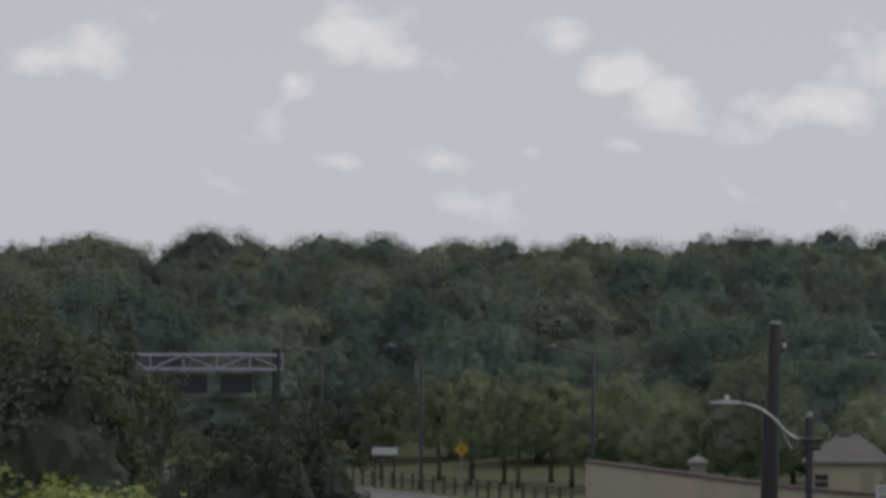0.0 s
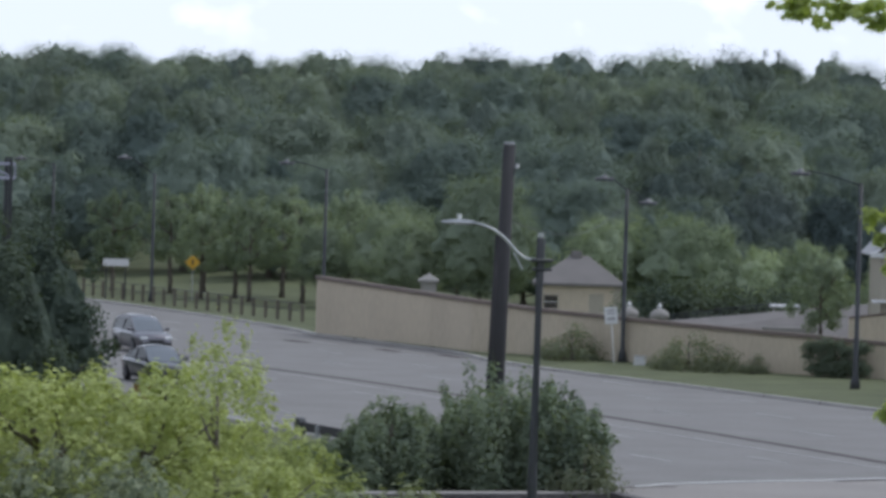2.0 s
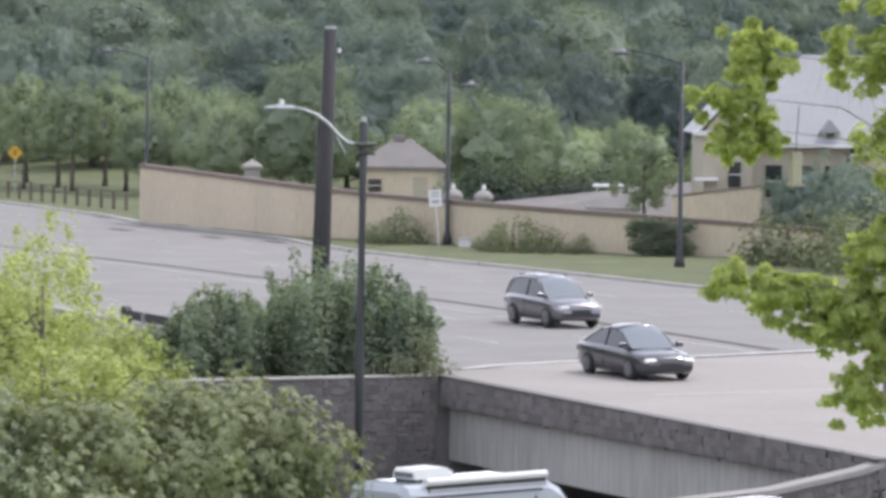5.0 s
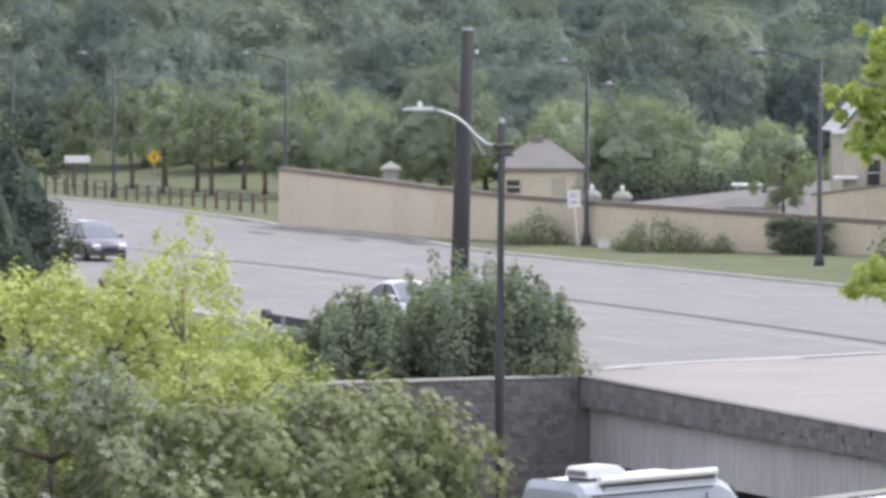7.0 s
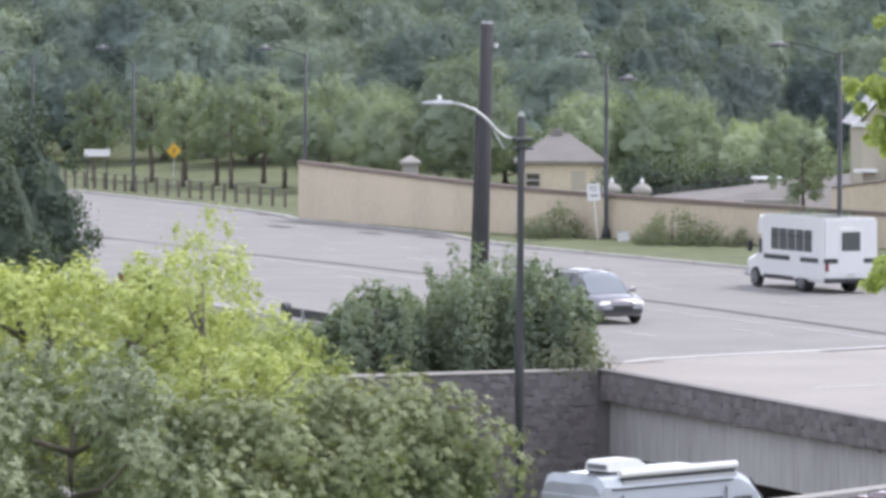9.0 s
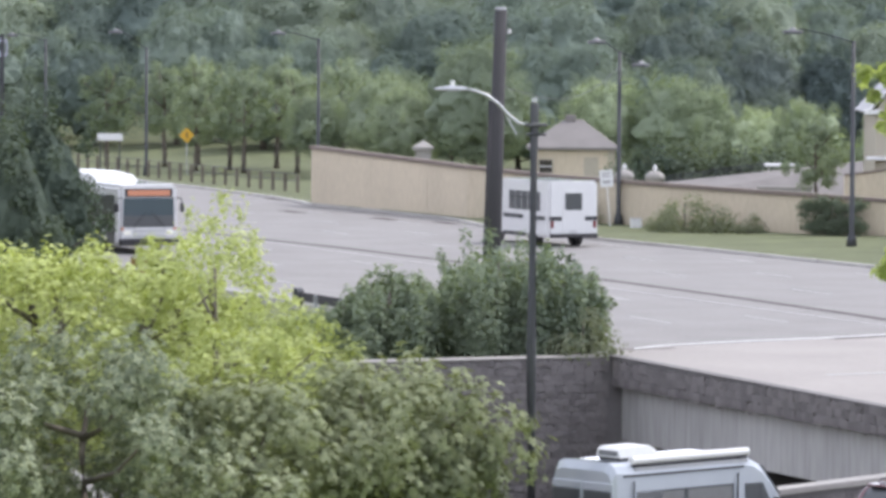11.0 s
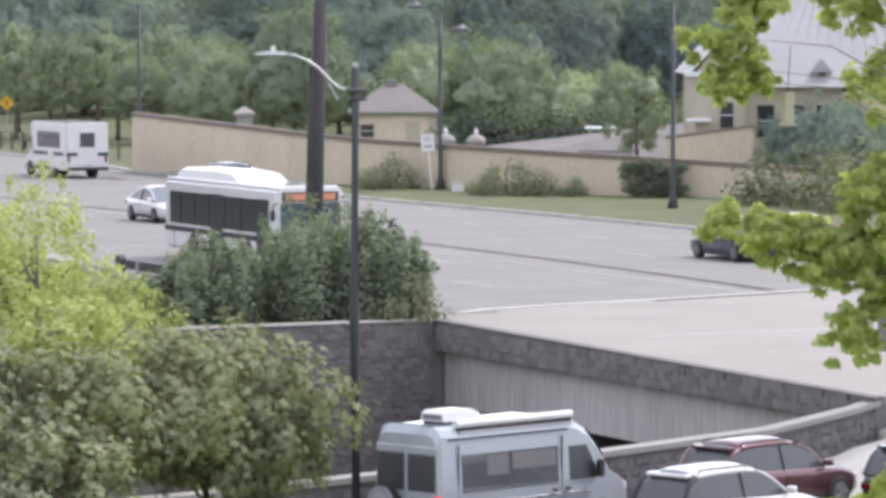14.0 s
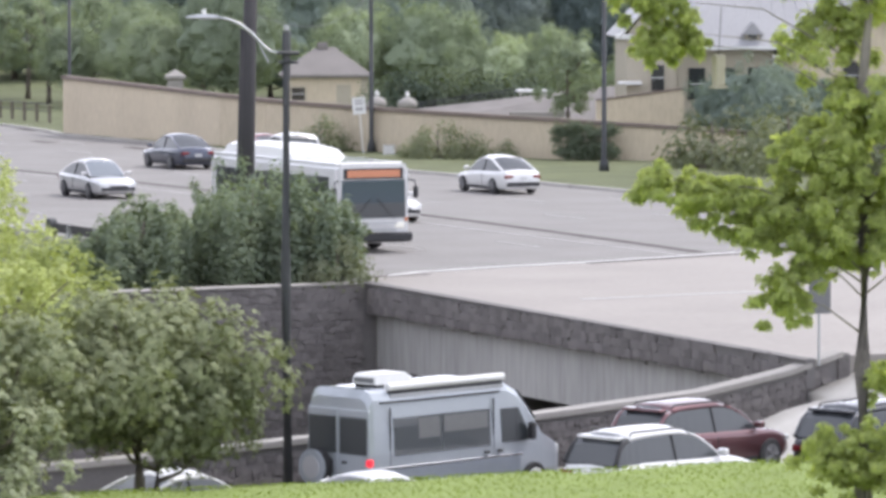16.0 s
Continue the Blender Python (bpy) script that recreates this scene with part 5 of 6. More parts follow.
        bm.faces.new(q[0])
        bm.faces.new(q[1][::-1])
        bmesh.ops.recalc_face_normals(bm, faces=bm.faces[:])
        part(nm, bm, M[mt], w)


houses()


def park_board():
    t = thing("signboard", "blank white signboard on two posts in the park", "sign", pose(17.2, 270, ground_z(17.2, 270) + 0.2, 0, 0, -22))
    part("board", bx(-0.8, 0.8, -0.04, 0.04, 1.98, 2.42, 0.01), M["white"], t)
    for s in (-0.6, 0.6):
        part("post", tube(bmesh.new(), [(s, 0.07, -0.1), (s, 0.07, 2.4)], 0.05, 6), M["wood"], t)


park_board()

# ---- vehicles ----
GLASS = glass_mat("dark_car_glass", (0.03, 0.035, 0.04), 0.3)
WS_BUS = glass_mat("bus_windshield", (0.06, 0.084, 0.102))
# Paler than the other glass: reflected sky is put into the tint.
WSHIELD = glass_mat("sky_toned_windshield", (0.17, 0.19, 0.21))
CHROME = mat("chrome_trim", (0.6, 0.6, 0.62), 0.2, metal=1.0, var=0.05, bump=0)
TYRE = mat("tyre_rubber", (0.03, 0.03, 0.032), 0.85, var=0.2, scale=10)
TRIM = mat("black_plastic_trim", (0.025, 0.025, 0.028), 0.6, var=0.15, scale=10)
LAMP_W = glow_mat("lit_headlamp", (0.8, 0.78, 0.7), 0.12)
LENS_W = mat("clear_lamp_lens", (0.6, 0.62, 0.62), 0.15, var=0.1, bump=0)
LENS_R = mat("red_lamp_lens", (0.16, 0.010, 0.012), 0.25, var=0.1, bump=0)
LAMP_R = glow_mat("lit_brake_lamp", (0.9, 0.03, 0.05), 0.6)
LENS_A = mat("amber_lens", (0.5, 0.14, 0.02), 0.3, var=0.1, bump=0)
PLATE = mat("plate_grey", (0.5, 0.5, 0.5), 0.6, var=0.1)
SIGN_ORANGE = glow_mat("amber_destination_display", (0.48, 0.20, 0.11), 0.16)


def paintwork(name, c, metal=0.0, rough=0.32):
    return mat(name, c, rough, metal=metal, var=0.05, scale=1.5, bump=0.0, coat=1.0)


PW = {
    "white": paintwork("white_car_paint", (0.64, 0.64, 0.64)), "silver": paintwork("silver_car_paint", (0.50, 0.50, 0.51), 0.35),
    "black": paintwork("black_car_paint", (0.022, 0.023, 0.030)), "navy": paintwork("dark_blue_car_paint", (0.05, 0.058, 0.09), 0.5),
    "red": paintwork("red_car_paint", (0.19, 0.02, 0.025)), "maroon": paintwork("maroon_car_paint", (0.13, 0.055, 0.062), 0.6),
    "grey": paintwork("dark_grey_car_paint", (0.17, 0.165, 0.18), 0.75), "van": paintwork("silver_blue_van_paint", (0.37, 0.40, 0.435), 0.3),
}


def wheel(parent, x, y, r, width=0.22, arch=True, paint=None):
    side = 1 if x > 0 else -1
    if arch:
        # A dark disc on the flank stands in for the wheel well's shade.
        part("wheel_arch", disc(bmesh.new(), (x - side * (width / 2 - 0.012), y, r + 0.03), (1, 0, 0), r + 0.075, 0.05), TRIM, parent)
    bm = disc(bmesh.new(), (0, 0, 0), (1, 0, 0), r, width, 22)
    bmesh.ops.bevel(bm, geom=[e for e in bm.edges if len(e.link_faces) == 2 and any(len(f.verts) > 4 for f in e.link_faces)], offset=0.03, segments=1, affect="EDGES")
    w = new("wheel")
    w.parent = parent
    w.matrix_basis = pose(x - side * (width / 2 - 0.03), y, r)
    part("tyre", bm, TYRE, w)
    rim = disc(bmesh.new(), (side * (width / 2 - 0.005), 0, 0), (1, 0, 0), r * 0.66, 0.03, 18)
    for k in range(5):
        a = k * 2 * math.pi / 5
        tube(rim, [(side * (width / 2 + 0.012), 0, 0), (side * (width / 2 + 0.012), r * 0.62 * math.cos(a), r * 0.62 * math.sin(a))], [0.05, 0.035], 5)
    part("rim", rim, paint or M["lampgrey"], w, "grey alloy rim")
    return w


def car(name, label, paint, style, L, W, H, wb, lamps=False, group="traffic on the main road", m=None, brake=False):
    t = thing(name, label, name.split("_")[-1] if name != "sedan" else "car", m, group)
    h, w = L / 2, W / 2
    low = style in ("sedan", "hatch")
    zl = 0.20 if low else 0.26
    belt = H * (0.63 if low else 0.62)
    hood = belt - (0.08 if low else 0.04)
    deck = belt + 0.03 if style == "sedan" else belt
    # (distance from the nose, height) along the body's top
    prof = [(0.0, 0.56 * hood), (0.06, 0.74 * hood), (0.22, 0.85 * hood), (0.5, 0.915 * hood), (0.18 * L, 0.965 * hood), (0.26 * L, hood), (0.33 * L, belt - 0.03), (0.55 * L, belt), (0.80 * L, belt + 0.02),
            (L - 0.35, deck), (L - 0.14, deck - 0.02), (L - 0.04, deck - 0.09), (L, deck * 0.72)]
    if style == "pickup":
        prof = [(0.0, 0.62 * hood), (0.05, 0.86 * hood), (0.3, 0.96 * hood), (0.26 * L, hood + 0.03), (0.32 * L, belt), (0.5 * L, belt), (0.63 * L, belt), (0.64 * L, belt - 0.02), (L - 0.05, belt - 0.02), (L, belt - 0.05)]
    rings = []
    for d, zt in prof:
        y = h - d
        e = min(d, L - d)
        k = 1.0 if e > 0.6 else 0.74 + 0.26 * math.sqrt(max(0.0, e) / 0.6)
        if style == "pickup" and d > L / 2:
            k = max(k, 0.95)
        lift = 0.12 if e < 0.02 else (0.05 if e < 0.1 else 0)
        x = w * k
        z0 = zl + lift
        mid = z0 + (zt - z0) * 0.58
        rings.append([(-x * 0.88, y, z0), (-x * 0.975, y, z0 + 0.08), (-x, y, mid), (-x * 0.985, y, mid + (zt - mid) * 0.6), (-x * 0.945, y, zt - 0.025), (-x * 0.86, y, zt), (-x * 0.45, y, zt + 0.045), (0, y, zt + 0.06),
                      (x * 0.45, y, zt + 0.045), (x * 0.86, y, zt), (x * 0.945, y, zt - 0.025), (x * 0.985, y, mid + (zt - mid) * 0.6), (x, y, mid), (x * 0.975, y, z0 + 0.08), (x * 0.88, y, z0)])
    part("body", loft(bmesh.new(), rings), PW[paint], t, smooth=True)
    # cabin: a smooth roofline from the windshield's foot to the tail
    ws0, ws1 = h - 0.25 * L, h - 0.435 * L
    if style == "sedan":
        rt, rb = h - 0.68 * L, h - 0.93 * L
    elif style == "hatch":
        rt, rb = h - 0.76 * L, h - 0.97 * L
    elif style == "pickup":
        ws0, ws1, rt, rb = h - 0.27 * L, h - 0.385 * L, h - 0.60 * L, h - 0.635 * L
    else:
        rt, rb = h - 0.92 * L, h - 0.985 * L
    cw, rw = (w * 0.93, w * 0.80) if style == "pickup" else (w * 0.90, w * 0.68)
    zb = belt - 0.04
    line = [(ws0, zb + 0.01), (ws1, H + 0.01), ((ws1 + rt) / 2, H + 0.03), (rt, H - 0.02), (rb, zb + 0.03)]
    for _ in range(2):
        cut = [line[0]]
        for (a0, b0), (a1, b1) in zip(line, line[1:]):
            cut += [(a0 * 0.75 + a1 * 0.25, b0 * 0.75 + b1 * 0.25), (a0 * 0.25 + a1 * 0.75, b0 * 0.25 + b1 * 0.75)]
        line = cut + [line[-1]]
    ymid, yh = (ws0 + rb) / 2, (ws0 - rb) / 2

    def section(y, z, out=0.0):
        f = max(0.0, min(1.0, (z - zb) / (H - zb)))
        cb = cw * (1 - 0.10 * abs((y - ymid) / yh) ** 3)
        tw = cb + (rw - cb) * f
        p = [(cb + out, zb), (cb + (tw - cb) * 0.85 + out, zb + (z - zb) * 0.85), (tw * 0.94 + out * 0.7, z - 0.02 * f + out * 0.6), (tw * 0.5, z + 0.04 * f + out)]
        return [Vector((-x, y, q)) for x, q in p] + [Vector((0, y, z + 0.055 * f + out))] + [Vector((x, y, q)) for x, q in p[::-1]]

    part("cabin", loft(bmesh.new(), [section(y, z) for y, z in line]), GLASS, t, "dark glazed cabin", smooth=True)
    up = [i for i, (y, z) in enumerate(line) if z > zb + 0.88 * (H - zb)]
    i0, i1 = up[0], up[-1]
    part("roof", loft(bmesh.new(), [section(y, z, 0.014)[1:8] for y, z in line[i0:i1 + 1]]), PW[paint], t, smooth=True)
    edge = lambda i, s: (section(*line[i], 0.004)[1 if s < 0 else 7] + section(*line[i], 0.004)[2 if s < 0 else 6]) / 2
    for s in (-1, 1):
        part("pillar", tube(bmesh.new(), [edge(i, s) for i in range(i0 + 1)], 0.034, 6), PW[paint], t, smooth=True)
        part("pillar", tube(bmesh.new(), [edge(i, s) for i in range(i1, len(line))], 0.05 if low else 0.055, 6), TRIM if style == "wagon" else PW[paint], t, smooth=True)

    def strip(nm, ids, lo, hi, material):
        """Glass over some stations, from one point of the section to another."""
        ring = []
        for i in ids:
            o = section(*line[i], 0.009)[lo:hi + 1]
            n_ = section(*line[i], -0.02)[lo:hi + 1]
            ring.append(o + n_[::-1])
        part(nm, loft(bmesh.new(), ring), material, t, smooth=False)

    strip("windshield", range(0, i0 + 1), 2, 6, WSHIELD)
    strip("rear_window", range(i1, len(line)), 2, 6, GLASS)
    ys = [y for y, _ in line]
    ib = min(range(len(line)), key=lambda i: abs(ys[i] - (ws0 * 0.52 + rb * 0.48)))
    for lo in (0, 7):
        strip("side_window", range(2, ib + 1), lo, lo + 1, GLASS)
        strip("side_window", range(ib, len(line) - 2), lo, lo + 1, GLASS)
        s = -1 if lo == 0 else 1
        q = section(*line[ib], 0.012)
        part("pillar", tube(bmesh.new(), [q[0 if s < 0 else 8], q[1 if s < 0 else 7]], 0.03, 5), TRIM, t)
        part("door_seam", bx(s * w * 0.99 - 0.012, s * w * 0.99 + 0.012, ys[ib] - 0.008, ys[ib] + 0.008, zl + 0.15, belt - 0.12), TRIM, t)
        part("door_handle", bx(s * w * 0.985 - 0.02, s * w * 0.985 + 0.02, ys[ib] + 0.10, ys[ib] + 0.28, belt - 0.17, belt - 0.13, 0.008), PW[paint], t)
    # lamps, grille, plates, mirrors
    for s in (-1, 1):
        part("headlight", bx(s * w * 0.66 - 0.19, s * w * 0.66 + 0.19, h - 0.32, h - 0.04, hood * 0.64, hood * 0.79, 0.04), LAMP_W if lamps else LENS_W, t)
        zt = deck * 0.78
        part("taillight", bx(s * w * 0.66 - 0.18, s * w * 0.66 + 0.18, -h + 0.0, -h + 0.26, zt - 0.10, zt + 0.06, 0.03), LAMP_R if brake else LENS_R, t)
        part("mirror", bx(s * (w * 0.93) - 0.02, s * (w * 0.93) + s * 0.20 + 0.02 if s > 0 else s * w * 0.93 + 0.02, ws0 - 0.22, ws0 - 0.08, belt, belt + 0.15, 0.03) if s > 0
             else bx(-w * 0.93 - 0.20, -w * 0.93 + 0.02, ws0 - 0.22, ws0 - 0.08, belt, belt + 0.15, 0.03), PW[paint], t)
    part("grille", bx(-w * 0.42, w * 0.42, h - 0.05, h + 0.012, hood * 0.52, hood * 0.66, 0.02), TRIM, t)
    part("bumper", bx(-w * 0.78, w * 0.78, h - 0.05, h + 0.008, zl + 0.13, zl + 0.28, 0.02), TRIM, t, "dark lower grille")
    part("bumper", bx(-w * 0.80, w * 0.80, -h - 0.02, -h + 0.05, zl + 0.12, zl + 0.30, 0.02), TRIM, t, "dark rear valance")
    part("number_plate", bx(-0.16, 0.16, -h - 0.018, -h + 0.02, zl + 0.38, zl + 0.50), PLATE, t)
    r = 0.325 if low else (0.40 if style == "pickup" else 0.36)
    for y in (wb / 2 + 0.05, -wb / 2 + 0.05):
        for s in (-1, 1):
            wheel(t, s * (w + 0.004), y, r)
    for s in (-1, 1):
        part("sill", bx(s * w * 0.965 - 0.02, s * w * 0.965 + 0.02, -wb / 2 + 0.45, wb / 2 - 0.40, zl - 0.02, zl + 0.10), TRIM, t)
    if style in ("suv", "wagon"):
        for s in (-1, 1):
            part("roof_rail", tube(bmesh.new(), [(s * rw * 0.9, ws1 - 0.3, H - 0.03), (s * rw * 0.9, ws1 - 0.4, H + 0.045), (s * rw * 0.9, rt + 0.4, H + 0.045), (s * rw * 0.9, rt + 0.3, H - 0.03)], 0.018, 5), TRIM, t)
        part("spoiler", bx(-rw * 0.9, rw * 0.9, rt - 0.10, rt + 0.16, H - 0.10, H - 0.03, 0.02), PW[paint], t)
    if style == "pickup":
        part("bed", bx(-w * 0.84, w * 0.84, -h + 0.10, rb - 0.05, belt - 0.35, belt + 0.006), TRIM, t, "dark open cargo bed")
        part("bumper", bx(-w * 0.9, w * 0.9, -h - 0.14, -h + 0.02, 0.45, 0.60, 0.03), M["lampgrey"], t, "grey rear bumper")
    return t


def city_bus():
    t = thing("city_bus", "white and dark-glazed low-floor city bus with amber destination sign", "bus", group="traffic on the main road")
    h, w = 5.3, 1.28
    body = bmesh.new()
    box(body, -w, w, -h, h, 0.32, 2.84)
    bmesh.ops.bevel(body, geom=[e for e in body.edges if abs(e.verts[0].co.y - e.verts[1].co.y) > 1 or abs(e.verts[0].co.z - e.verts[1].co.z) > 1], offset=0.14, segments=3, affect="EDGES")
    part("body", body, PW["white"], t)
    part("roof_edge", bx(-w + 0.1, w - 0.1, -h + 0.05, h - 0.3, 2.82, 2.90, 0.04), PW["white"], t)
    part("roof_pod", loft(bmesh.new(), [[(-0.95, y, 2.84), (-0.9, y, z), (-0.6, y, z + 0.08), (0.6, y, z + 0.08), (0.9, y, z), (0.95, y, 2.84)] for y, z in ((-5.0, 2.9), (-4.6, 3.16), (-0.9, 3.2), (0.4, 3.14), (1.2, 2.87))]), M["white"], t, "white rounded roof equipment pod")
    part("windshield", panel([(-1.12, h + 0.03, 1.12), (1.12, h + 0.03, 1.12), (1.10, h + 0.015, 2.34), (-1.10, h + 0.015, 2.34)][::-1], 0.03), WS_BUS, t)
    part("dashboard", panel([(-1.10, h + 0.034, 1.14), (1.10, h + 0.034, 1.14), (1.10, h + 0.03, 1.60), (-1.10, h + 0.03, 1.60)][::-1], 0.01), GLASS, t, "dark lower windshield over the dashboard")
    part("wiper", tube(bmesh.new(), [(-0.7, h + 0.05, 1.1), (-0.1, h + 0.05, 1.75)], 0.018, 5), TRIM, t)
    part("wiper", tube(bmesh.new(), [(0.7, h + 0.05, 1.1), (0.1, h + 0.05, 1.75)], 0.018, 5), TRIM, t)
    sign = part("destination_sign", bx(-1.05, 1.05, h - 0.05, h + 0.03, 2.37, 2.72, 0.02), TRIM, t)
    part("display", bx(-0.92, 0.92, h, h + 0.045, 2.43, 2.66), SIGN_ORANGE, sign, "amber lit display")
    part("bumper", bx(-w - 0.02, w + 0.02, h - 0.1, h + 0.22, 0.36, 0.66, 0.07, 2), TRIM, t)
    part("bike_rack", box(box(bmesh.new(), -0.7, 0.7, h + 0.2, h + 0.3, 0.72, 0.78), -0.7, 0.7, h + 0.2, h + 0.3, 0.95, 1.0), M["steel"], t, "folded steel bicycle rack")
    for s in (-1, 1):
        part("headlight", bx(s * 0.92 - 0.17, s * 0.92 + 0.17, h - 0.05, h + 0.025, 0.78, 0.98, 0.03), LAMP_W, t)
        part("turn_signal", bx(s * 1.15 - 0.06, s * 1.15 + 0.06, h - 0.05, h + 0.02, 1.0, 1.12, 0.02), LENS_A, t)
        mir = part("mirror", bx(s * 1.43 - 0.08, s * 1.43 + 0.08, h + 0.05, h + 0.20, 1.75, 2.12, 0.04), TRIM, t)
        part("mirror_arm", tube(bmesh.new(), [(s * 1.2, h, 2.35), (s * 1.40, h + 0.13, 2.3), (s * 1.43, h + 0.13, 2.1)], 0.025, 5), TRIM, mir)
        # long dark glazing, pillars between panes, skirt panels
        part("glazing", bx(s * (w + 0.006) - 0.012, s * (w + 0.006) + 0.012, -4.7, 4.2, 1.26, 2.42, 0.01), GLASS, t, "long dark side glazing")
        for y in (-3.6, -2.2, -0.8, 0.7, 2.2):
            part("pillar", bx(s * (w + 0.02) - 0.01, s * (w + 0.02) + 0.01, y - 0.05, y + 0.05, 1.26, 2.42), TRIM, t)
        for y in (-4.3, -1.6, 0.5, 2.0):
            part("skirt_panel", bx(s * (w + 0.004) - 0.01, s * (w + 0.004) + 0.01, y - 0.02, y, 0.35, 1.2), TRIM, t)
        part("stripe", bx(s * (w + 0.006) - 0.008, s * (w + 0.006) + 0.008, -5.2, 4.2, 0.98, 1.16), M["black"], t, "dark painted stripe")
        for y in (2.75, -2.4):
            wheel(t, s * (w + 0.004), y, 0.49, 0.3)
    for y0, y1 in ((3.6, 4.7), (-0.75, 0.45)):
        part("door", bx(w - 0.004, w + 0.03, y0, y1, 0.42, 2.45, 0.01), GLASS, t, "dark glazed folding door")
    part("rear_window", bx(-0.9, 0.9, -h - 0.02, -h + 0.02, 1.5, 2.4), GLASS, t)
    for s in (-1, 1):
        part("taillight", bx(s * 1.0 - 0.08, s * 1.0 + 0.08, -h - 0.02, -h + 0.02, 0.9, 1.4), LENS_R, t)
    return t


def shuttle_bus():
    t = thing("shuttle_bus", "small white cutaway shuttle bus with dark band of windows", "bus", group="traffic on the main road")
    h, w = 3.5, 1.17
    bm = bmesh.new()
    box(bm, -w, w, -h, 1.75, 0.42, 2.88)
    bmesh.ops.bevel(bm, geom=bm.edges[:], offset=0.10, segments=2, affect="EDGES")
    part("body", bm, PW["white"], t)
    part("front_cap", loft(bmesh.new(), [[(-x, y, z0), (-x, y, z1 - 0.1), (-x + 0.12, y, z1), (x - 0.12, y, z1), (x, y, z1 - 0.1), (x, y, z0)] for y, x, z0, z1 in ((1.7, 1.16, 2.05, 2.87), (2.1, 1.1, 2.08, 2.82), (2.5, 0.98, 2.12, 2.45))]), PW["white"], t)
    part("cab", loft(bmesh.new(), [[(-x, y, 0.45), (-x, y, z - 0.1), (-x + 0.1, y, z), (x - 0.1, y, z), (x, y, z - 0.1), (x, y, 0.45)] for y, x, z in ((1.6, 1.0, 2.1), (2.05, 1.0, 2.08), (2.62, 0.98, 1.30), (3.35, 0.94, 1.12), (3.5, 0.86, 0.95))]), PW["white"], t)
    part("windshield", panel([(-0.85, 2.12, 2.03), (0.85, 2.12, 2.03), (0.9, 2.62, 1.36), (-0.9, 2.62, 1.36)]), GLASS, t)
    part("grille", bx(-0.5, 0.5, 3.42, 3.52, 0.65, 0.95, 0.02), TRIM, t)
    part("bumper", bx(-0.98, 0.98, 3.42, 3.62, 0.40, 0.58, 0.03), CHROME, t)
    for s in (-1, 1):
        for y in (-2.25, -1.55, -0.85, -0.15, 0.55):
            win = part("side_window", bx(s * (w + 0.006) - 0.014, s * (w + 0.006) + 0.014, y - 0.31, y + 0.31, 1.55, 2.38, 0.012), GLASS, t)
            part("window_bar", bx(s * (w + 0.02) - 0.008, s * (w + 0.02) + 0.008, y - 0.31, y + 0.31, 2.08, 2.12), TRIM, win)
        part("cab_window", bx(s * 1.003 - 0.012, s * 1.003 + 0.012, 1.78, 2.3, 1.32, 1.9, 0.01), GLASS, t)
        part("stripe", bx(s * (w + 0.004) - 0.01, s * (w + 0.004) + 0.01, -3.1, -1.6, 1.16, 1.34), M["black"], t, "dark lettering band")
        part("stripe", bx(s * (w + 0.004) - 0.01, s * (w + 0.004) + 0.01, -0.7, 1.5, 1.16, 1.34), M["black"], t, "dark lettering band")
        part("mirror", bx(s * 1.32 - 0.09, s * 1.32 + 0.09, 2.35, 2.5, 1.4, 1.8, 0.03), TRIM, t)
        part("headlight", bx(s * 0.75 - 0.14, s * 0.75 + 0.14, 3.4, 3.51, 0.72, 0.92, 0.02), LENS_W, t)
        part("taillight", bx(s * 1.0 - 0.07, s * 1.0 + 0.07, -h - 0.02, -h + 0.02, 0.85, 1.15, 0.01), LENS_R, t)
        wheel(t, s * 1.03, 2.55, 0.39, 0.24)
        wheel(t, s * 1.12, -1.6, 0.39, 0.42)
        part("skirt", bx(s * w - 0.01, s * w + 0.012, -1.0, 1.5, 0.40, 0.56), TRIM, t)
    rd_ = part("rear_door", bx(-0.52, 0.52, -h - 0.015, -h + 0.02, 0.75, 2.5, 0.01), PW["white"], t)
    part("rear_window", bx(-0.40, 0.40, -h - 0.03, -h + 0.0, 1.62, 2.36, 0.01), GLASS, rd_)
    part("stripe", bx(0.55, 1.12, -h - 0.012, -h + 0.02, 1.16, 1.34), M["black"], t, "dark lettering band")
    part("stripe", bx(-1.12, -0.55, -h - 0.012, -h + 0.02, 1.16, 1.34), M["black"], t, "dark lettering band")
    part("bumper", bx(-1.1, 1.1, -h - 0.18, -h + 0.05, 0.42, 0.60, 0.03), TRIM, t, "dark rear bumper")
    part("number_plate", bx(-0.16, 0.16, -h - 0.03, -h, 0.62, 0.74), PLATE, t)
    return t


# Lighter glass and pale panels put the windows' reflection into colour.
VAN_GLASS = glass_mat("van_window_glass", (0.075, 0.082, 0.088), 0.06)
VAN_SHEEN = mat("pale_van_sheen", (0.135, 0.138, 0.14), 0.7, var=0.15, scale=4, bump=0)


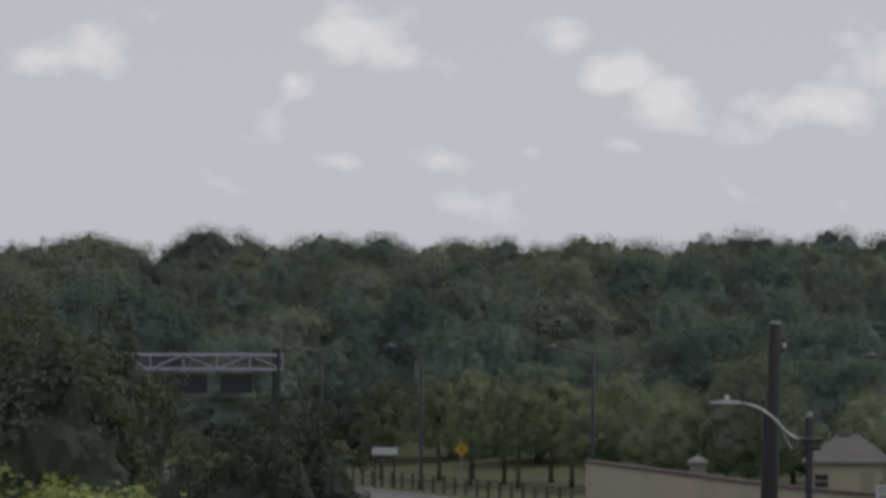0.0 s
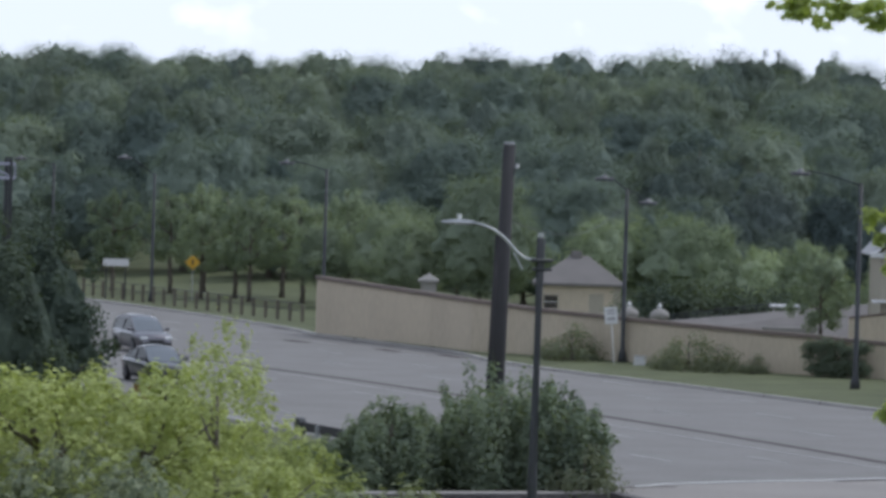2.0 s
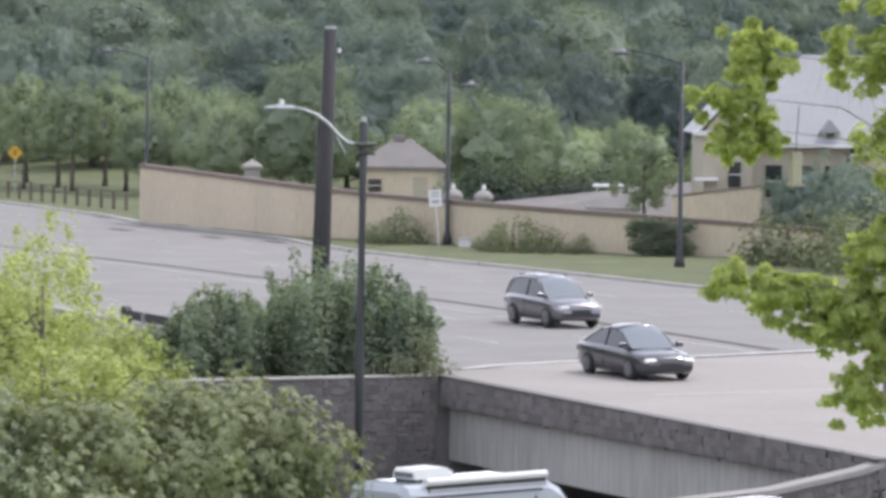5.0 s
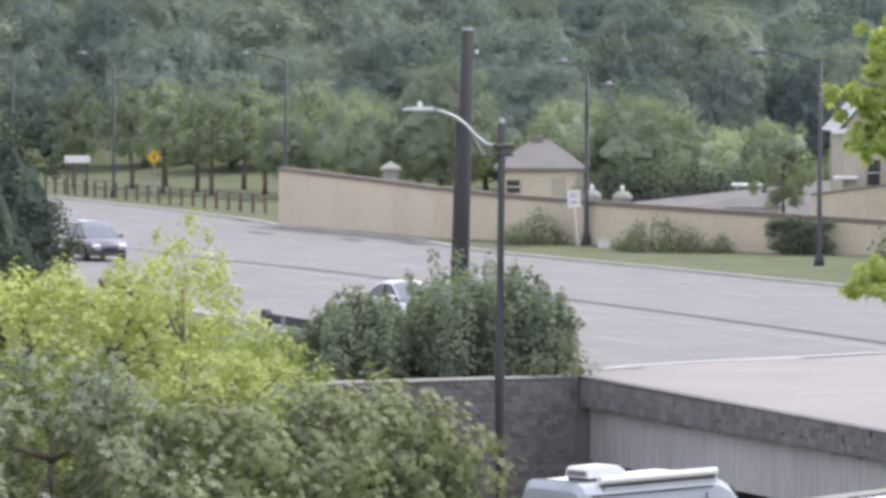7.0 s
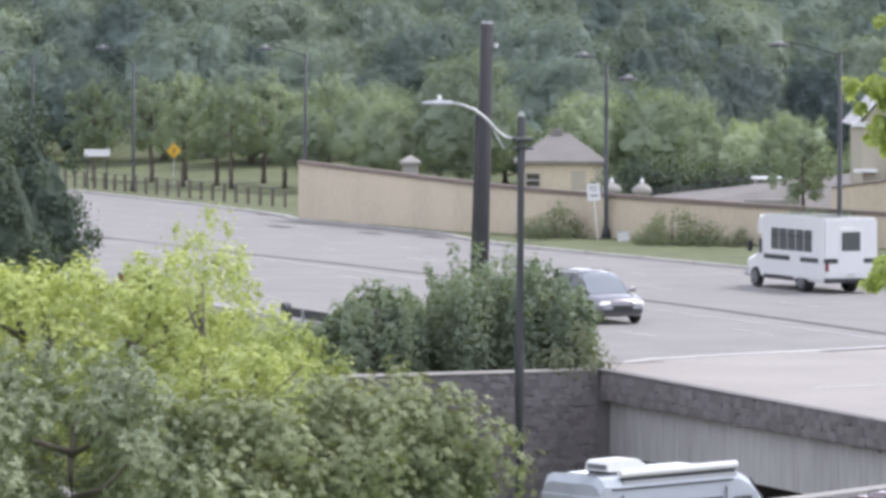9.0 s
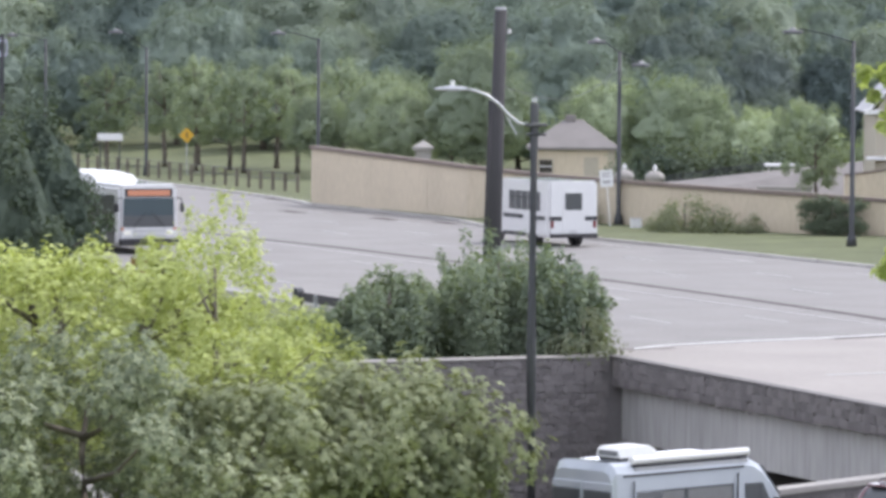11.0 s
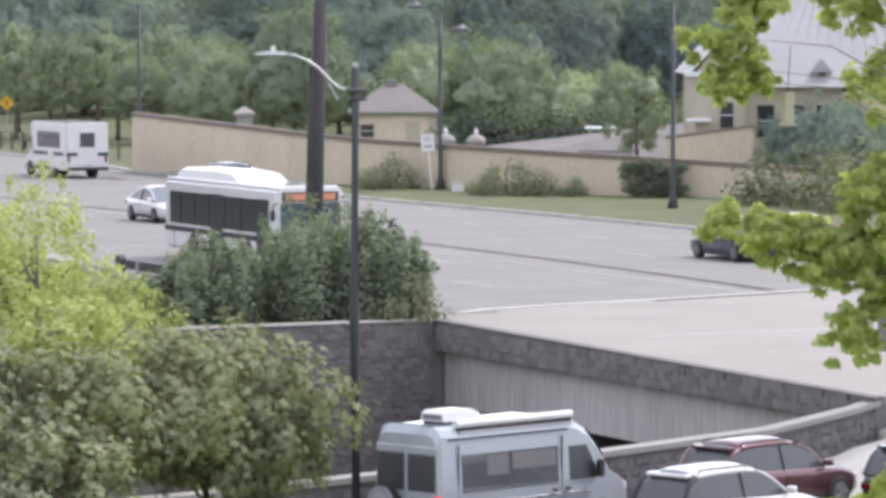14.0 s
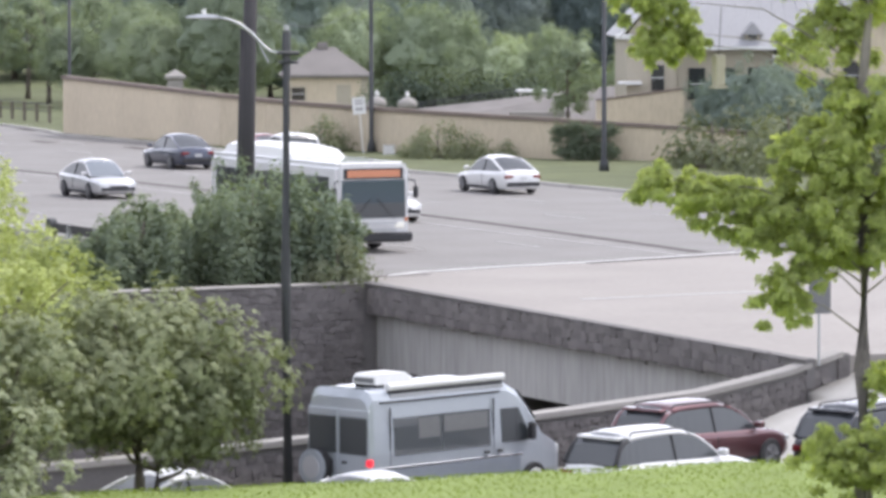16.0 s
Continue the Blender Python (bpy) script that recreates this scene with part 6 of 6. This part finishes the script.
def camper_van(m):
    """High-roof panel van fitted out for travel; its nose points along +y."""
    t = thing("camper_van", "silver high-roof camper van with rolled awning and spare wheel", "van", m)
    h, w, H = 2.95, 1.0, 2.58
    st = [(-h, 0.94, 2.42), (-h + 0.10, 0.985, 2.60), (-h + 0.5, 1.0, H), (0.9, 1.0, H), (1.25, 0.98, H - 0.06), (1.62, 0.94, 2.35), (2.12, 0.95, 1.66), (2.30, 0.95, 1.42), (2.75, 0.90, 1.20), (2.90, 0.84, 0.98), (2.95, 0.80, 0.70)]
    rings = []
    for y, x, z in st:
        tp = 0.84 if z > 1.7 else 0.9
        zb = 0.42
        wm = min(1.25, zb + (z - zb) * 0.55)
        rings.append([(-x * 0.95, y, zb), (-x, y, zb + 0.15), (-x, y, wm), (-x * (tp + 0.09), y, z - 0.22 if z > 1.7 else z - 0.12), (-x * tp, y, z - 0.07), (-x * tp * 0.8, y, z),
                      (x * tp * 0.8, y, z), (x * tp, y, z - 0.07), (x * (tp + 0.09), y, z - 0.22 if z > 1.7 else z - 0.12), (x, y, wm), (x, y, zb + 0.15), (x * 0.95, y, zb)])
    part("body", loft(bmesh.new(), rings), PW["van"], t)
    part("lower_panel", bx(w - 0.03, w + 0.012, -h + 0.12, 1.55, 0.44, 0.90, 0.01), mat("grey_van_band", (0.25, 0.275, 0.31), 0.4, metal=0.3, var=0.1, bump=0), t, "darker grey lower band")
    part("lower_panel", bx(w - 0.02, w + 0.018, -h + 0.12, 1.62, 0.905, 0.96, 0.01), CHROME, t, "bright waist line")

    def side(y0, y1, z0, z1, slope=0.0):
        f = lambda z: 1.0 - max(0.0, (z - 1.25)) * 0.055 + 0.012
        return panel([(f(z0), y0, z0), (f(z0), y1, z0), (f(z1), y1 - slope, z1), (f(z1), y0, z1)], 0.03)

    # Each long window gets a pale panel as its reflection.
    wn = part("side_window", side(-2.28, -0.85, 1.18, 1.98), VAN_GLASS, t, "long dark side window")
    part("blind", side(-1.55, -0.9, 1.50, 1.94), VAN_SHEEN, wn, "pale panel on the glass for its reflection")
    wn.children[0].matrix_basis = pose(0.004, 0, 0)
    wn = part("side_window", side(-0.83, 0.62, 1.18, 1.98), VAN_GLASS, t, "long dark side window")
    part("blind", side(-0.78, 0.55, 1.58, 1.94), VAN_SHEEN, wn, "pale panel on the glass for its reflection")
    wn.children[0].matrix_basis = pose(0.004, 0, 0)
    dr = part("cab_window", side(0.98, 1.92, 1.22, 1.95, 0.42), GLASS, t, "dark cab door window")
    part("window_post", side(1.40, 1.44, 1.22, 1.95), TRIM, dr)
    for z in (1.02,):
        part("door_handle", bx(w, w + 0.04, 0.42, 0.58, 1.02, 1.08, 0.01), TRIM, t)
        part("door_handle", bx(w, w + 0.04, 0.82, 0.98, 1.02, 1.08, 0.01), TRIM, t)
    for y in (0.72, -2.40):
        part("panel_gap", bx(w - 0.03, w + 0.006, y, y + 0.012, 0.5, 2.2), TRIM, t)
    part("roof_line", bx(w * 0.90, w * 0.955, -h + 0.3, 0.95, 2.30, 2.34), TRIM, t, "dark gutter line")
    # rear doors
    for s in (-1, 1):
        d = part("rear_door", bx(s * 0.465 - 0.455, s * 0.465 + 0.455, -h - 0.02, -h + 0.05, 0.52, 2.18, 0.02), PW["van"], t)
        part("rear_window", bx(s * 0.465 - 0.42, s * 0.465 + 0.42, -h - 0.035, -h, 1.22, 2.02, 0.03), GLASS, d)
        part("door_handle", bx(s * 0.2 - 0.06, s * 0.2 + 0.06, -h - 0.06, -h, 1.02, 1.08, 0.01), TRIM, d)
        part("taillight", bx(s * 0.90 - 0.075, s * 0.90 + 0.075, -h - 0.03, -h + 0.16, 0.98, 1.16, 0.03), LAMP_R, t, "lit red tail lamp")
        part("reverse_lamp", bx(s * 0.90 - 0.07, s * 0.90 + 0.07, -h - 0.03, -h + 0.15, 0.80, 0.97, 0.02), LENS_W, t)
    part("bumper", bx(-0.98, 0.98, -h - 0.10, -h + 0.06, 0.36, 0.54, 0.03), TRIM, t)
    sp = part("spare_wheel", disc(bmesh.new(), (-0.50, -h - 0.17, 0.92), (0, 1, 0), 0.37, 0.26, 24), TYRE, t)
    cov = disc(bmesh.new(), (-0.50, -h - 0.30, 0.92), (0, 1, 0), 0.38, 0.06, 24)
    part("wheel_cover", cov, PW["van"], sp, "silver spare wheel cover")
    part("cover_ring", disc(bmesh.new(), (-0.50, -h - 0.335, 0.92), (0, 1, 0), 0.25, 0.02, 24), PW["silver"], sp)
    # roof: air conditioner, rolled awning
    ac = bmesh.new()
    loft(ac, [[(-0.36, y, z0), (-0.33, y, z1), (0.33, y, z1), (0.36, y, z0)] for y, z0, z1 in ((-2.2, H - 0.02, H + 0.12), (-2.12, H - 0.02, H + 0.20), (-1.3, H - 0.02, H + 0.21), (-1.1, H - 0.02, H + 0.10))])
    bmesh.ops.translate(ac, verts=ac.verts[:], vec=(0, 0, 0.07))
    a = part("air_conditioner", ac, M["white"], t, "white roof air conditioner")
    # This dark block draws the shaded gap below the air conditioner.
    part("base_pad", bx(-0.33, 0.33, -2.14, -1.16, H - 0.03, H + 0.055), TRIM, a, "dark block for the shaded gap under the unit")
    part("vent_grille", bx(-0.28, 0.28, -2.215, -2.13, H + 0.09, H + 0.2), M["lampgrey"], a)
    part("awning", tube(bmesh.new(), [(0.84, -2.35, H + 0.05), (0.84, 1.15, H + 0.05)], 0.085, 10), M["white"], t, "white rolled awning case")
    # A dark strip is put in as the awning's shade on the van.
    part("awning_shadow_gap", bx(0.78, 0.885, -2.3, 1.1, H - 0.10, H - 0.03), TRIM, t, "dark strip for the shade under the awning")
    part("awning_bracket", bx(0.70, 0.92, -2.3, 1.1, H - 0.17, H - 0.10), M["steel"], t)
    for s in (-1, 1):
        part("mirror", bx(s * 1.14 - 0.1, s * 1.14 + 0.1, 1.70, 1.84, 1.24, 1.62, 0.04), TRIM, t)
        wheel(t, s * (w + 0.002), 2.0, 0.36, 0.26, paint=M["white"])
        wheel(t, s * (w + 0.002), -1.65, 0.36, 0.26, paint=M["white"])
        part("headlight", bx(s * 0.68 - 0.16, s * 0.68 + 0.16, 2.78, 2.93, 0.82, 1.04, 0.03), LENS_W, t)
    part("windshield", panel([(-0.80, 1.66, 2.30), (0.80, 1.66, 2.30), (0.88, 2.16, 1.66), (-0.88, 2.16, 1.66)]), GLASS, t)
    return t


bus_thing = city_bus()
shuttle = shuttle_bus()
suv_far = car("suv", "dark grey family suv with bright windshield", "grey", "suv", 4.55, 1.82, 1.66, 2.66)
sedan_lead = car("sedan", "black sedan with lit headlights", "black", "sedan", 4.65, 1.8, 1.44, 2.72, lamps=True)
hatch = car("hatchback", "silver compact two-door hatchback", "silver", "hatch", 4.15, 1.76, 1.40, 2.58)
crossover = car("suv", "dark crossover with bright hood and lit lamps", "grey", "suv", 4.65, 1.84, 1.66, 2.72, lamps=True)
jeep = car("suv", "dark blue boxy suv driving away", "navy", "suv", 4.8, 1.94, 1.76, 2.91)
civic = car("sedan", "white sedan following the bus", "white", "sedan", 4.63, 1.8, 1.42, 2.7)
dark_sedan = car("sedan", "dark blue sedan driving away", "navy", "sedan", 4.85, 1.83, 1.46, 2.78)
red_sedan = car("sedan", "dark red sedan driving away", "red", "sedan", 4.6, 1.8, 1.44, 2.7)
pickup = car("pickup_truck", "white crew-cab pickup truck with grey bumper", "white", "pickup", 5.8, 2.02, 1.93, 3.7)
white_sedan = car("sedan", "white sloping-roof sedan driving away", "white", "sedan", 4.6, 1.8, 1.43, 2.7)
silver_sedan = car("sedan", "silver older sedan approaching", "silver", "sedan", 4.75, 1.8, 1.42, 2.72)

# the queue on the side street
van = camper_van(pose(-28.75, 87.8, street_z(-29), 0, 0, -70))
car("suv", "maroon suv waiting on the side street", "maroon", "suv", 4.45, 1.82, 1.60, 2.67, group="queue on the side street", m=pose(-21.9, 88.6, street_z(-21.6), 0, 0, -70))
car("station_wagon", "white and grey station wagon with roof rails", "white", "wagon", 4.45, 1.82, 1.58, 2.65, group="queue on the side street", m=pose(-25.26, 84.17, street_z(-25.45), 0, 0, -70))
car("suv", "black suv with pale roof waiting on the side street", "black", "suv", 4.9, 1.95, 1.78, 2.9, group="queue on the side street", m=pose(-17.0, 88.6, street_z(-17.0), 0, 0, -70))
car("sedan", "white sedan waiting behind the station wagon", "white", "sedan", 4.5, 1.8, 1.42, 2.68, group="queue on the side street", m=pose(-33.06, 81.35, street_z(-33.0), 0, 0, -70))
car("sedan", "white sedan low on the side street", "white", "sedan", 4.6, 1.8, 1.44, 2.7, group="queue on the side street", m=pose(-36.6, 83.2, street_z(-36.6), 0, 0, -70))


# ---- stones of the walls ----


def fascia_at(s, z):
    y = GAP0 - 0.4 + s
    if z - 0.84 > -0.06 - PARAPET_FALL * (GAP1 - y):
        return None
    return pose(EDGE_NEAR - 0.06, y, -0.84 + z, 0, 0, 90)


def wing_at(s, z):
    return pose(EDGE_NEAR - 0.1 - s, GAP1 + 0.01, -z - 0.02)


def ramp_at(s, z):
    x = -15.5 - s
    for (x0, z0), (x1, z1) in zip(ramp_stops, ramp_stops[1:]):
        if x0 <= x <= x1:
            top = z0 + (z1 - z0) * (x - x0) / (x1 - x0) - 0.12
            return pose(x, ramp_wall_y(x) - 0.2, top - z, 0, 0, 11.7)
    return None


rubble(fascia, 25.2, 0.86, fascia_at, 0.15, 0.46)
rubble(wing, 15.0, 5.6, wing_at, 0.13, 0.38)
rubble(ramp_core, 19.5, 1.7, ramp_at, 0.12, 0.32)


def lawn_tufts():
    """Blades along the lawn's crest, too many to count."""
    rng = np.random.default_rng(4)
    n = 26000
    d, s = rng.uniform(70, 86.5, n), rng.uniform(-3, 15, n)
    x, y = 0.379 * d + 0.925 * s - 70, 0.925 * d - 0.379 * s
    z = np.array([ground_z(a, b) for a, b in zip(x, y)])
    h, a = rng.uniform(0.015, 0.045, n), rng.uniform(0, 6.283, n)
    v = np.empty((n, 3, 3))
    dx, dy = np.cos(a) * 0.02, np.sin(a) * 0.02
    v[:, 0] = np.stack([x - dx, y - dy, z - 0.01], 1)
    v[:, 1] = np.stack([x + dx, y + dy, z - 0.01], 1)
    v[:, 2] = np.stack([x + rng.normal(0, 0.03, n), y + rng.normal(0, 0.03, n), z + h], 1)
    me = bpy.data.meshes.new("grass_blades")
    me.from_pydata(v.reshape(-1, 3).tolist(), [], np.arange(n * 3).reshape(-1, 3).tolist())
    me.materials.append(leaf_mat("grass_blade", (0.185, 0.24, 0.06), (0.25, 0.305, 0.082), 0.4))
    tagged(new("grass_blades", me), "short mown lawn grass blades on the slope", "grass", kind="stuff")


lawn_tufts()



def motions():
    def drive(ob, x, turn, rows):
        walk(ob, [(t, pose(x, y, 0.004, 0, 0, turn)) for t, y in rows])

    # things that come towards the camera (turn 180) and those that leave
    drive(suv_far, -2.4, 180, [(0, 249), (2.0, 205), (3.0, 182.3), (3.5, 171.3), (4.2, 157), (10, 30), (16, -100)])
    drive(sedan_lead, -10.6, 180, [(0, 218.5), (1.5, 188.2), (3.0, 158), (4.2, 134), (10, 15), (16, -110)])
    drive(hatch, -11.3, 180, [(0, 297), (4, 211), (6.3, 161.1), (7.0, 144.8), (8.0, 122.6), (8.5, 111.6), (11, 56.7), (16, -51)])
    drive(crossover, -6.8, 180, [(0, 390), (4, 278), (7.0, 193.3), (7.5, 179.5), (8.0, 166.2), (9.0, 140.6), (9.2, 135.2), (11.3, 78), (16, -46)])
    drive(shuttle, 9.0, 0, [(0, 32), (4, 88), (8.0, 144.5), (8.5, 150.2), (9.2, 158), (11.3, 187), (12, 196), (12.5, 202.4), (13, 208.9), (13.5, 215.4), (14, 222), (14.5, 228.6), (16, 248)])
    drive(bus_thing, -10.5, 180, [(0, 362), (6, 260), (11.3, 179.3), (12, 167.9), (12.5, 161.4), (13, 156.5), (13.5, 152.1), (14, 147.6), (14.5, 143.4), (15, 140.4), (15.5, 138.3), (16, 136.7)])
    drive(jeep, 5.9, 0, [(0, -179), (6, -20), (12.2, 144.0), (12.5, 151.9), (13, 165.2), (13.5, 178.5), (14.3, 199.5), (14.8, 211.7), (16, 240)])
    drive(civic, -2.9, 180, [(0, 391), (6, 299), (12, 208.6), (12.5, 201.1), (13.3, 187), (14, 176.5), (14.5, 169), (16, 148)])
    drive(dark_sedan, 5.9, 0, [(0, -196), (6, -48), (14, 142), (14.5, 153.6), (15, 165.3), (16, 188.9)])
    drive(red_sedan, 9.4, 0, [(0, -185), (6, -45), (14, 144), (14.5, 155.3), (15, 166.2), (15.5, 177), (16, 187.6)])
    drive(pickup, 5.9, 0, [(0, -181), (6, -50), (14, 130), (14.6, 144), (15, 152.3), (15.5, 163.9), (16, 175.7)])
    drive(white_sedan, 9.4, 0, [(0, -131), (6, -20), (15.3, 151.6), (15.6, 156.4), (16, 163.2)])
    drive(silver_sedan, -6.2, 180, [(0, 390), (6, 307), (15.3, 176.7), (15.6, 172.5), (16, 167.4)])

    # the camper van rolls up the side street and stops in the queue
    rows = []
    for t, back in ((0, 40), (2.5, 18.6), (3.0, 13.8), (3.4, 10.1), (3.6, 8.0), (3.8, 6.2), (4.0, 4.85), (4.2, 3.85), (4.7, 1.8), (5.2, 0.45), (5.7, 0.0), (16, 0.0)):
        far = max(0.0, back - 3.0)
        x, y = -28.75 - 0.94 * min(back, 3.0) - 0.977 * far, 87.8 - 0.34 * min(back, 3.0) - 0.212 * far
        rows.append((t, pose(x, y, ground_z(x, y) if back else street_z(-29), 0, 0, -70 - min(8.0, back * 1.6))))
    walk(van, rows)


motions()
